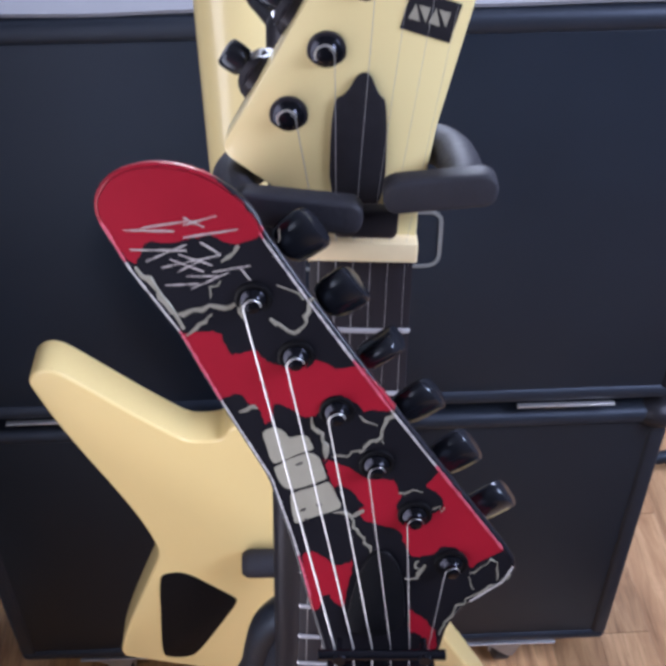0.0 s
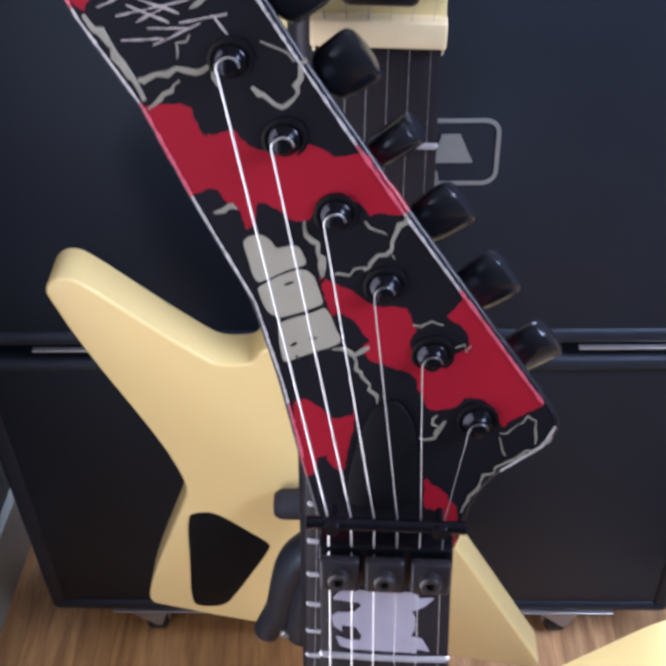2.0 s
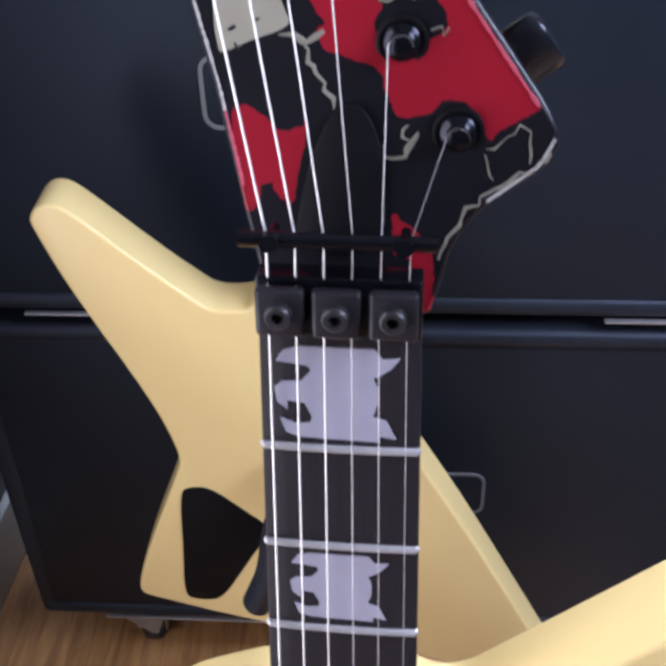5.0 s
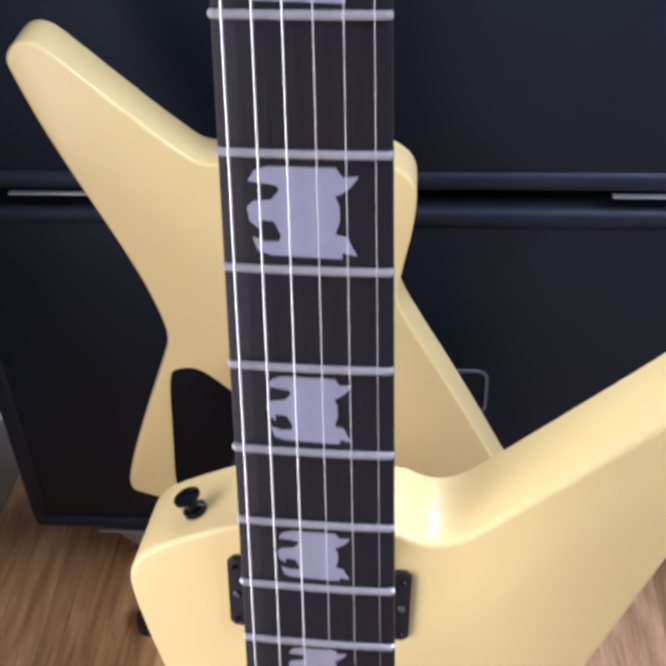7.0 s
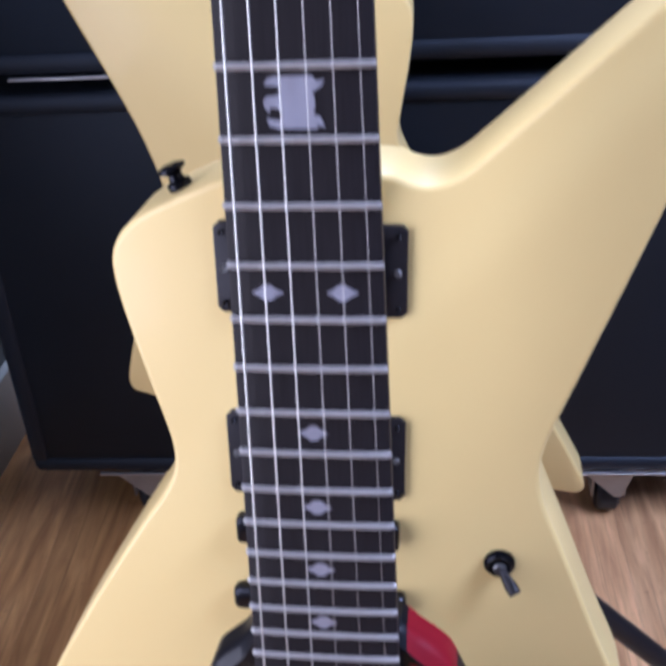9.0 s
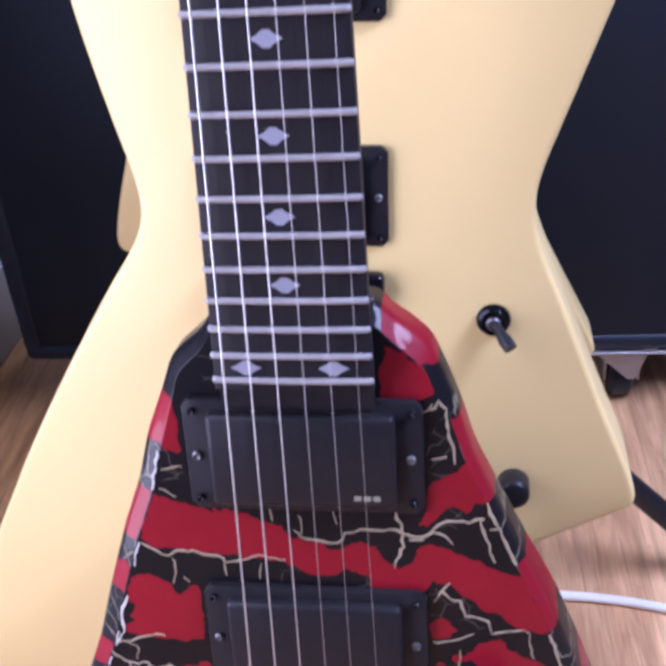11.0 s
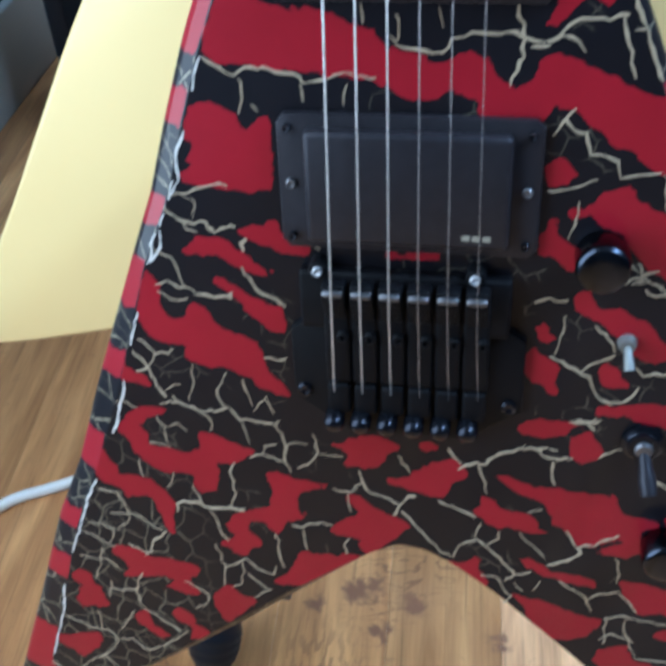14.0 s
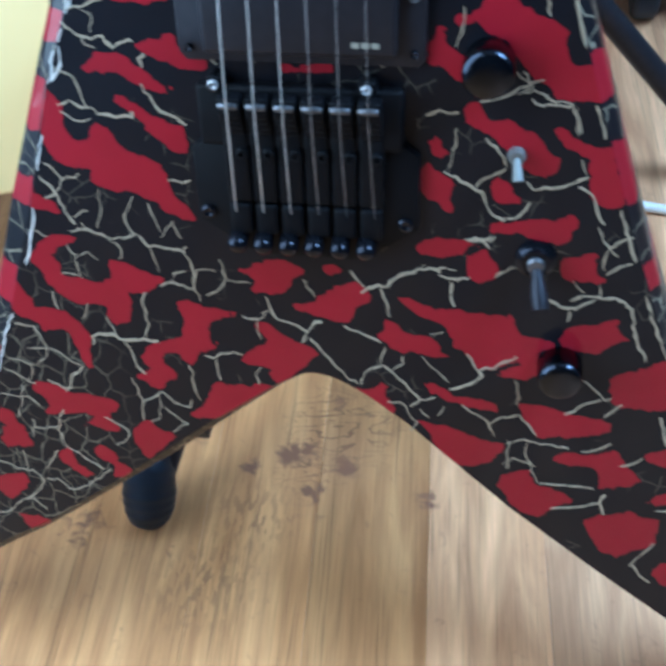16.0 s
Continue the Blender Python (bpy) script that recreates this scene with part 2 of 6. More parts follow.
        Lk(dist.outputs["Value"], m.inputs["Value"])
        return m.outputs[0]

    def both(op, a, c):
        n = N.new("ShaderNodeMath")
        n.operation = op
        for i, v in enumerate((a, c)):
            if isinstance(v, float):
                n.inputs[i].default_value = v
            else:
                Lk(v, n.inputs[i])
        return n.outputs[0]

    spots = around(-0.053, 0.009, 0.015, 0.58)
    for x, y, r, w in ((-0.042, 0.014, 0.014, 0.45), (-0.015, 0.002, 0.015, 0.56), (-0.034, -0.019, 0.013, 0.5), (-0.080, -0.004, 0.012, 0.5), (-0.027, 0.062, 0.012, 0.42), (0.045, -0.020, 0.013, 0.44), (-0.180, -0.060, 0.030, 0.26)):
        spots = both("MAXIMUM", spots, around(x, y, r, w))
    # short saw strokes beside the knots
    mp = N.new("ShaderNodeMapping")
    mp.inputs["Rotation"].default_value, mp.inputs["Scale"].default_value = (0, 0, radians(-32)), (1.0, 0.24, 1)
    Lk(geo.outputs["Position"], mp.inputs["Vector"])
    saw = N.new("ShaderNodeTexNoise")
    saw.inputs["Scale"].default_value, saw.inputs["Detail"].default_value = 330, 1
    Lk(mp.outputs["Vector"], saw.inputs["Vector"])
    strokes = both("MULTIPLY", both("GREATER_THAN", saw.outputs["Fac"], 0.54), both("MAXIMUM", around(-0.070, -0.042, 0.040, 0.9), around(-0.092, -0.098, 0.045, 0.9)))
    # fine curling lines round the knots
    mp = N.new("ShaderNodeMapping")
    mp.inputs["Rotation"].default_value, mp.inputs["Scale"].default_value = (0, 0, radians(-25)), (0.45, 1.0, 1)
    Lk(geo.outputs["Position"], mp.inputs["Vector"])
    curl = N.new("ShaderNodeTexNoise")
    curl.inputs["Scale"].default_value, curl.inputs["Detail"].default_value, curl.inputs["Distortion"].default_value = 58, 2, 1.8
    Lk(mp.outputs["Vector"], curl.inputs["Vector"])
    ridge = both("LESS_THAN", both("ABSOLUTE", both("SUBTRACT", curl.outputs["Fac"], 0.5), 0.0), 0.026)
    near_knots = both("MAXIMUM", around(-0.020, 0.036, 0.052, 1.9), around(-0.038, 0.000, 0.034, 1.4))
    strokes = both("MAXIMUM", strokes, both("MULTIPLY", ridge, near_knots))
    wide_dark = both("ADD", around(-0.030, 0.015, 0.060, 0.38), around(-0.012, 0.020, 0.030, 0.25))
    add = N.new("ShaderNodeMath")
    Lk(both("ADD", kn.outputs["Fac"], -0.06), add.inputs[0])
    Lk(spots, add.inputs[1])
    knot = N.new("ShaderNodeMapRange")
    knot.interpolation_type = "SMOOTHSTEP"
    knot.inputs["From Min"].default_value, knot.inputs["From Max"].default_value = 0.56, 0.86
    Lk(add.outputs[0], knot.inputs["Value"])
    kmix = N.new("ShaderNodeMix")
    kmix.data_type = "RGBA"
    Lk(knot.outputs[0], kmix.inputs["Factor"])
    Lk(vm.outputs[0], kmix.inputs["A"])
    kmix.inputs["B"].default_value = (0.21, 0.098, 0.055, 1)
    stain = N.new("ShaderNodeMix")
    stain.data_type = "RGBA"
    Lk(both("MULTIPLY", both("MAXIMUM", strokes, wide_dark), 0.75), stain.inputs["Factor"])
    Lk(kmix.outputs["Result"], stain.inputs["A"])
    stain.inputs["B"].default_value = (0.22, 0.105, 0.050, 1)
    Lk(stain.outputs["Result"], b.inputs["Base Color"])
    bp = N.new("ShaderNodeBump")
    bp.inputs["Strength"].default_value, bp.inputs["Distance"].default_value = 0.25, 0.001
    Lk(fine.outputs[0], bp.inputs["Height"])
    Lk(bp.outputs["Normal"], b.inputs["Normal"])
    return m


OAK = oak_mat()
SUBFLOOR = mat("brown_subfloor_wood", (0.16, 0.095, 0.05), 0.6, var=0.4, scale=90)


# ---- mesh helpers ----
def part(name, bm, material, parent=None, label="", smooth=True):
    """Links a bmesh as one mesh object under a thing or a part."""
    bmesh.ops.recalc_face_normals(bm, faces=bm.faces)
    me = bpy.data.meshes.new(name)
    bm.to_mesh(me)
    bm.free()
    me.materials.append(material)
    if smooth:
        me.shade_smooth()
        me.set_sharp_from_angle(angle=radians(38))
    ob = new(name, me)
    if parent is not None:
        ob.parent = parent
    if label:
        tagged(ob, label)
    return ob


def thing(name, place, label, category, group=""):
    ob = new(name)
    ob.matrix_world = place
    return tagged(ob, label, category, group)


def again(ob, name, parent, m):
    """Another part on the same mesh."""
    o = new(name, ob.data)
    o.parent = parent
    o.matrix_local = m
    return o


def box(bm, x0, x1, y0, y1, z0, z1, bevel=0.0, m=None):
    r = bmesh.ops.create_cube(bm, size=1.0, matrix=Matrix.Translation(((x0 + x1) / 2, (y0 + y1) / 2, (z0 + z1) / 2)) @ Matrix.Diagonal((x1 - x0, y1 - y0, z1 - z0, 1)))
    vs = r["verts"]
    if bevel:
        es = list({e for v in vs for e in v.link_edges})
        vs = list({v for f in bmesh.ops.bevel(bm, geom=es, offset=bevel, segments=3, profile=0.5, affect="EDGES")["faces"] for v in f.verts} | {v for v in vs if v.is_valid})
    if m is not None:
        bmesh.ops.transform(bm, matrix=m, verts=vs)
    return bm


def lathe(bm, profile, segs=20, m=None):
    """Turns (radius, height) pairs round z."""
    rings = []
    for r, h in profile:
        rings.append([bm.verts.new((r * math.cos(2 * math.pi * k / segs), r * math.sin(2 * math.pi * k / segs), h)) for k in range(segs)])
    for a, c in zip(rings, rings[1:]):
        for k in range(segs):
            bm.faces.new((a[k], a[(k + 1) % segs], c[(k + 1) % segs], c[k]))
    bm.faces.new(rings[0][::-1])
    bm.faces.new(rings[-1])
    if m is not None:
        bmesh.ops.transform(bm, matrix=m, verts=[v for ring in rings for v in ring])
    return bm


def tube(bm, pts, radius, segs=8):
    """A round bar along points; radius may be a list."""
    pts = [Vector(p) for p in pts]
    rad = radius if isinstance(radius, (list, tuple)) else [radius] * len(pts)
    rings = []
    side = None
    for i, p in enumerate(pts):
        d = (pts[min(i + 1, len(pts) - 1)] - pts[max(i - 1, 0)]).normalized()
        if side is None:
            side = d.orthogonal().normalized()
        side = (side - d * side.dot(d)).normalized()
        up = d.cross(side)
        rings.append([bm.verts.new(p + rad[i] * (side * math.cos(2 * math.pi * k / segs) + up * math.sin(2 * math.pi * k / segs))) for k in range(segs)])
    for a, c in zip(rings, rings[1:]):
        for k in range(segs):
            bm.faces.new((a[k], a[(k + 1) % segs], c[(k + 1) % segs], c[k]))
    bm.faces.new(rings[0][::-1])
    bm.faces.new(rings[-1])
    return bm


def spline(pts, n=8):
    """Catmull-Rom points through pts."""
    P = [Vector(p) for p in pts]
    P = [2 * P[0] - P[1]] + P + [2 * P[-1] - P[-2]]
    out = []
    for i in range(1, len(P) - 2):
        for k in range(n):
            t = k / n
            a, b, c, d = P[i - 1], P[i], P[i + 1], P[i + 2]
            out.append(0.5 * (2 * b + (c - a) * t + (2 * a - 5 * b + 4 * c - d) * t * t + (3 * b - a - 3 * c + d) * t ** 3))
    out.append(P[-2])
    return out


def rounded(poly, times=2):
    """Cuts the corners of a closed outline."""
    P = [Vector(p) for p in poly]
    for _ in range(times):
        Q = []
        for a, c in zip(P, P[1:] + P[:1]):
            Q += [a * 0.75 + c * 0.25, a * 0.25 + c * 0.75]
        P = Q
    return P


def resample(poly, step):
    P = [Vector(p) for p in poly]
    out = []
    for a, c in zip(P, P[1:] + P[:1]):
        n = max(1, round((c - a).length / step))
        out += [a.lerp(c, k / n) for k in range(n)]
    return out


def outward(P):
    """Unit outward directions of a closed outline."""
    area = sum(a.x * c.y - c.x * a.y for a, c in zip(P, P[1:] + P[:1]))
    s = 1 if area > 0 else -1
    N = []
    for i in range(len(P)):
        d = (P[(i + 1) % len(P)] - P[i - 1]).normalized()
        N.append(Vector((d.y, -d.x)) * s)
    return N


def slab(bm, poly, levels, height=lambda p: 0.0, grow=lambda p: 1.0):
    """A solid from a closed outline: levels are (outward offset, z) from the face to the back."""
    P = [Vector(p) for p in poly]
    N = outward(P)
    rings = [[bm.verts.new((*(p + n * o * grow(p)), z + height(p))) for p, n in zip(P, N)] for o, z in levels]
    k = len(P)
    for a, c in zip(rings, rings[1:]):
        for i in range(k):
            bm.faces.new((a[i], a[(i + 1) % k], c[(i + 1) % k], c[i]))
    top = bm.faces.new(rings[0])
    bm.faces.new(rings[-1][::-1])
    return top


def edge_round(r, depth, n=4):
    """Levels of a slab whose face edges are rounded with radius r."""
    up = [(-r + r * math.sin(k * math.pi / 2 / n), -r + r * math.cos(k * math.pi / 2 / n)) for k in range(n + 1)]
    dn = [(o, -depth - z) for o, z in reversed(up)]
    return up + dn


def gl(x, s, n=0.0):
    """Guitar place: x across, s down from the nut, n out of the face."""
    return Vector((x, -s, n))


def flip(poly):
    return [(x, -s) for x, s in poly]


def grid_cut(bm, x0, x1, y0, y1, step):
    for k in range(int((x1 - x0) / step) + 1):
        bmesh.ops.bisect_plane(bm, geom=bm.faces[:] + bm.edges[:] + bm.verts[:], plane_co=(x0 + k * step, 0, 0), plane_no=(1, 0, 0))
    for k in range(int((y1 - y0) / step) + 1):
        bmesh.ops.bisect_plane(bm, geom=bm.faces[:] + bm.edges[:] + bm.verts[:], plane_co=(0, y0 + k * step, 0), plane_no=(0, 1, 0))


SCALE_LENGTH = 0.648


def fret_at(n):
    return SCALE_LENGTH * (1 - 2 ** (-n / 12))


def half_width(s):
    return 0.0212 + 0.0076 * s / 0.486


# ---- the room ----
def wall(name, x0, x1, y0, y1, z0, z1, material, label):
    return tagged(part(name, box(bmesh.new(), x0, x1, y0, y1, z0, z1), material, None, label, smooth=False), label, "wall", kind="structure")


wall("wall_west", -0.72, -0.57, -2.4, 2.0, 0.0, 2.5, WALL, "plain grey-green painted wall beside the cabinets")
# unseen east and south walls, made dark to keep reflections off the lacquer
wall("wall_east", 1.5, 1.62, -2.4, 2.0, 0.0, 2.5, DARK_WALL, "plain dark wall, added unseen to cut reflections")
wall("wall_south", -0.72, 1.62, -2.52, -2.4, 0.0, 2.5, DARK_WALL, "plain dark blue-grey wall, added unseen to cut reflections")
wall("wall_north", -0.72, 1.62, 2.0, 2.12, 0.0, 2.5, WALL, "plain dark wall, added unseen to cut reflections behind the cabinets")
# unseen ceiling, grey so less window light bounces into the room
tagged(part("ceiling", box(bmesh.new(), -0.72, 1.62, -2.52, 2.12, 2.5, 2.6), CEIL, smooth=False), "plain unseen ceiling, greyed to cut bounced light", "ceiling", kind="structure")
tagged(part("baseboard", box(bmesh.new(), -0.57, -0.556, -2.4, 2.0, 0.0, 0.11, 0.003), PALE_WALL), "pale grey painted baseboard along the grey wall", "baseboard", kind="structure")
floor = tagged(part("floor", box(bmesh.new(), -0.72, 1.62, -2.52, 2.12, -0.06, -0.012), SUBFLOOR, smooth=False), "oak plank floor with dark knots and fine gaps", "floor", kind="structure")
CAB = pose(-0.380, 0.564, 0, 0, 0, 2.64)


def cabinet(name, z0, z1, label, cloth):
    """A wide speaker cabinet: covered shell, set-back grille, trim, badge, corners."""
    ob = thing(name, CAB @ pose(0, 0, z0), label, "speaker cabinet", "stacked speaker cabinets")
    u0, u1, h, d = -0.08, 0.738, z1 - z0, 0.36
    w = 0.022
    part("bottom_panel", box(bmesh.new(), u0, u1, 0.0, d, 0.0, w, 0.009), VINYL, ob)
    part("top_panel", box(bmesh.new(), u0, u1, 0.0, d, h - w, h, 0.009), VINYL, ob)
    for a in (u0, u1 - w):
        part("side_panel", box(bmesh.new(), a, a + w, 0.001, d - 0.001, w * 0.6, h - w * 0.6, 0.006), VINYL, ob)
    part("back_panel", box(bmesh.new(), u0 + 0.01, u1 - 0.01, d - 0.02, d - 0.005, 0.01, h - 0.01), VINYL, ob)
    part("grille", box(bmesh.new(), u0 + 0.019, u1 - 0.019, 0.0035, 0.03, 0.019, h - 0.019, 0.003), cloth, ob, "black grille cloth")
    for sx in (u0, u1):
        bm = bmesh.new()
        bmesh.ops.create_uvsphere(bm, u_segments=16, v_segments=10, radius=0.026, matrix=Matrix.Translation((sx + (0.012 if sx == u0 else -0.012), 0.014, h - 0.012)) @ Matrix.Diagonal((1, 0.85, 0.7, 1)))
        part("corner_protector", bm, BLACK, ob, "black rounded corner protector")
    return ob


def ring_plate(bm, x0, x1, z0, z1, r, w, y):
    """A thin rounded rectangular line, standing in the x-z plane."""
    pts = []
    for cx, cz, a in ((x1 - r, z1 - r, 0), (x0 + r, z1 - r, 90), (x0 + r, z0 + r, 180), (x1 - r, z0 + r, 270)):
        pts += [(cx + r * math.cos(radians(a + k * 18)), cz + r * math.sin(radians(a + k * 18)), math.cos(radians(a + k * 18)), math.sin(radians(a + k * 18))) for k in range(6)]
    n = len(pts)
    q = [[bm.verts.new((p[0] - p[2] * o, y + dy, p[1] - p[3] * o)) for p in pts] for o, dy in ((0, 0.001), (0, -0.001), (w, -0.001), (w, 0.001))]
    for a, c in zip(q, q[1:] + q[:1]):
        for i in range(n):
            bm.faces.new((a[i], a[(i + 1) % n], c[(i + 1) % n], c[i]))
    return bm


lower = cabinet("speaker_cabinet", 0.082, 0.548, "wide black speaker cabinet on casters, standing on the floor", LOWER_GRILLE)
upper = cabinet("speaker_cabinet", 0.566, 1.024, "wide black speaker cabinet stacked on another", GRILLE)
for ob, z0, zz, mm in ((upper, 0.566, (0.762, 0.829), PIPING), (lower, 0.082, (0.288, 0.352), BADGE)):
    part("badge_frame", ring_plate(bmesh.new(), 0.199, 0.462, zz[0] - z0, zz[1] - z0, 0.014, 0.0035, 0.0030), BADGE, ob, "thin grey rounded badge outline")
    if ob is upper:
        for a in (0.236, 0.29, 0.345, 0.405):
            bm = bmesh.new()
            vs = [bm.verts.new((a + p, 0.0032 - q, zz[0] - z0 + r)) for q in (0.0, 0.002) for p, r in ((0, 0.024), (0.034, 0.024), (0.022, 0.052), (0.006, 0.052))]
            bm.faces.new(vs[4:])
            for i in range(4):
                bm.faces.new((vs[i], vs[(i + 1) % 4], vs[4 + (i + 1) % 4], vs[4 + i]))
            part("badge_mark", bm, BADGE, ob, "plain grey badge shape", smooth=False)
        part("badge_ring", ring_plate(bmesh.new(), 0.378, 0.410, zz[0] - z0 - 0.010, zz[0] - z0 + 0.022, 0.0155, 0.003, 0.0022), BADGE, ob, "small round grey badge")
for a, c in ((0.0, 0.108), (0.560, 0.668)):
    bm = bmesh.new()
    box(bm, a, c, -0.002, 0.004, -0.0035, -0.0010, 0.0006)
    part("front_strip", bm, PIPING, upper, "bright metal trim strip")
# bright strip added in place of the lit gap below the cabinet
part("front_strip", box(bmesh.new(), 0.0, 0.668, -0.001, 0.004, -0.0030, -0.0002, 0.0005), PIPING, lower, "thin bright strip for the light gap under the cabinet")
for x, y in ((0.05, 0.040), (0.60, 0.040), (0.05, 0.31), (0.60, 0.31)):
    c = part("caster", lathe(bmesh.new(), [(0.010, -0.014), (0.026, -0.013), (0.030, -0.009), (0.030, 0.009), (0.026, 0.013), (0.010, 0.014)], 20, pose(0, 0, 0, 0, 90, 0)), RUBBER, lower, "black rubber caster wheel")
    c.location = (x, y, 0.031 - 0.082)
    bm = bmesh.new()
    box(bm, -0.035, 0.035, -0.03, 0.03, 0.046, 0.0505, 0.001)
    box(bm, -0.020, -0.017, -0.022, 0.022, 0.0, 0.047, 0.001)
    box(bm, 0.017, 0.020, -0.022, 0.022, 0.0, 0.047, 0.001)
    tri = [bm.verts.new((px, py, pz)) for py in (-0.0365, -0.0335) for px, pz in ((-0.032, 0.047), (0.024, 0.047), (0.012, 0.012), (0.004, 0.012))]
    bm.faces.new(tri[:4])
    bm.faces.new(tri[:3:-1])
    for i in range(4):
        bm.faces.new((tri[i], tri[4 + i], tri[4 + (i + 1) % 4], tri[(i + 1) % 4]))
    part("caster_plate", bm, ZINC, c, "bright zinc caster fork")
cover = thing("cloth_cover", CAB @ pose(0, 0, 1.0245), "pale lilac-grey cloth lying on top of the upper cabinet", "cloth")
bm = bmesh.new()
bmesh.ops.create_grid(bm, x_segments=40, y_segments=16, size=0.5, matrix=Matrix.Translation((0.329, 0.183, 0.004)) @ Matrix.Diagonal((0.80, 0.35, 1, 1)))
for v in bm.verts:
    v.co.z += 0.002 * noise.noise(Vector((v.co.x * 9, v.co.y * 14, 0)))
bmesh.ops.solidify(bm, geom=bm.faces[:], thickness=0.003)
part("cloth", bm, LILAC, cover)


# ---- guitars ----
INLAY = ((0.02, 0.16), (0.08, 0.05), (0.2, 0.0), (0.8, 0.0), (0.86, 0.1), (1.0, 0.09), (0.93, 0.2), (0.84, 0.28), (0.79, 0.3), (0.83, 0.42), (0.83, 0.58), (0.79, 0.72), (0.9, 0.76), (0.98, 0.96),
         (0.85, 0.93), (0.85, 1.0), (0.2, 0.98), (0.08, 0.93), (0.04, 0.78), (0.16, 0.83), (0.28, 0.82), (0.3, 0.75), (0.24, 0.6), (0.1, 0.58), (0.1, 0.68), (0.02, 0.6), (0.0, 0.45), (0.06, 0.38),
         (0.22, 0.36), (0.3, 0.25), (0.27, 0.2), (0.1, 0.17))


def fretboard(parent, material, frets=24, inlays=True):
    bm = bmesh.new()
    s1 = fret_at(frets) + 0.004
    rows = []
    for s in (0.0, s1):
        h = half_width(s)
        prof = [(-h, -0.0075), (-h, -0.0022), (-h * 0.96, -0.0016), (-h * 0.5, -0.0011), (0, -0.0010), (h * 0.5, -0.0011), (h * 0.96, -0.0016), (h, -0.0022), (h, -0.0075)]
        rows.append([bm.verts.new(gl(x, s, n)) for x, n in prof])
    for i in range(8):
        bm.faces.new((rows[0][i], rows[0][i + 1], rows[1][i + 1], rows[1][i]))
    bm.faces.new((rows[0][0], rows[1][0], rows[1][-1], rows[0][-1]))
    bm.faces.new(rows[0])
    bm.faces.new(rows[1][::-1])
    board = part("fretboard", bm, material, parent, "dark rosewood fretboard")
    for k in range(1, frets + 1):
        s = fret_at(k)
        h = half_width(s) - 0.0003
        bm = bmesh.new()
        tube(bm, [gl(-h, s, -0.0018), gl(-h + 0.0006, s, -0.0010), gl(-h * 0.5, s, -0.0006), gl(0, s, -0.0005), gl(h * 0.5, s, -0.0006), gl(h - 0.0006, s, -0.0010), gl(h, s, -0.0018)], 0.00115, 8)
        part("fret", bm, FRET, board)
    if not inlays:
        return board
    for k, wr, hr in ((1, 0.78, 0.80), (3, 0.65, 0.78), (5, 0.53, 0.77), (7, 0.47, 0.74), (9, 0.39, 0.72)):
        a, c = fret_at(k - 1), fret_at(k)
        m = (a + c) / 2
        w, hgt = 2 * half_width(m) * wr, (c - a) * hr
        if k == 1:
            m += 0.001
        bm = bmesh.new()
        slab(bm, [(-w * 0.525 + u * w, -(m - hgt / 2 + v * hgt)) for u, v in INLAY], [(0, -0.00075), (0, -0.0016)])
        part("inlay", bm, PEARL, board, "pearly fanged inlay", smooth=False)
    for k, xs in ((12, (-0.5, 0.47)), (15, (0,)), (17, (0,)), (19, (0,)), (21, (0,)), (24, (-0.57, 0.53))):
        m = (fret_at(k - 1) + fret_at(k)) / 2
        for q in xs:
            x0 = q * half_width(m)
            bm = bmesh.new()
            slab(bm, [(x0 + x, -m + y) for x, y in ((-0.0055, 0), (-0.0030, -0.0012), (-0.0011, -0.0028), (0.0011, -0.0028), (0.0030, -0.0012), (0.0055, 0), (0.0030, 0.0012), (0.0011, 0.0028), (-0.0011, 0.0028), (-0.0030, 0.0012))], [(0, -0.00075), (0, -0.0016)])
            part("inlay", bm, PEARL, board, "small pearly diamond inlay", smooth=False)
    return board


def neck_back(parent, material, s1, label, depth=0.0225):
    bm = bmesh.new()
    rows = []
    for k in range(9):
        s = -0.004 + (s1 + 0.004) * k / 8
        h = half_width(max(s, 0)) - 0.0002
        rows.append([bm.verts.new(gl(-h * math.cos(math.pi * j / 12), s, -0.0075 - (depth - 0.0075) * math.sin(math.pi * j / 12))) for j in range(13)])
    for a, c in zip(rows, rows[1:]):
        for j in range(12):
            bm.faces.new((a[j], a[j + 1], c[j + 1], c[j]))
        bm.faces.new((a[0], c[0], c[12], a[12]))
    bm.faces.new(rows[0])
    bm.faces.new(rows[-1][::-1])
    return part("neck", bm, material, parent, label)


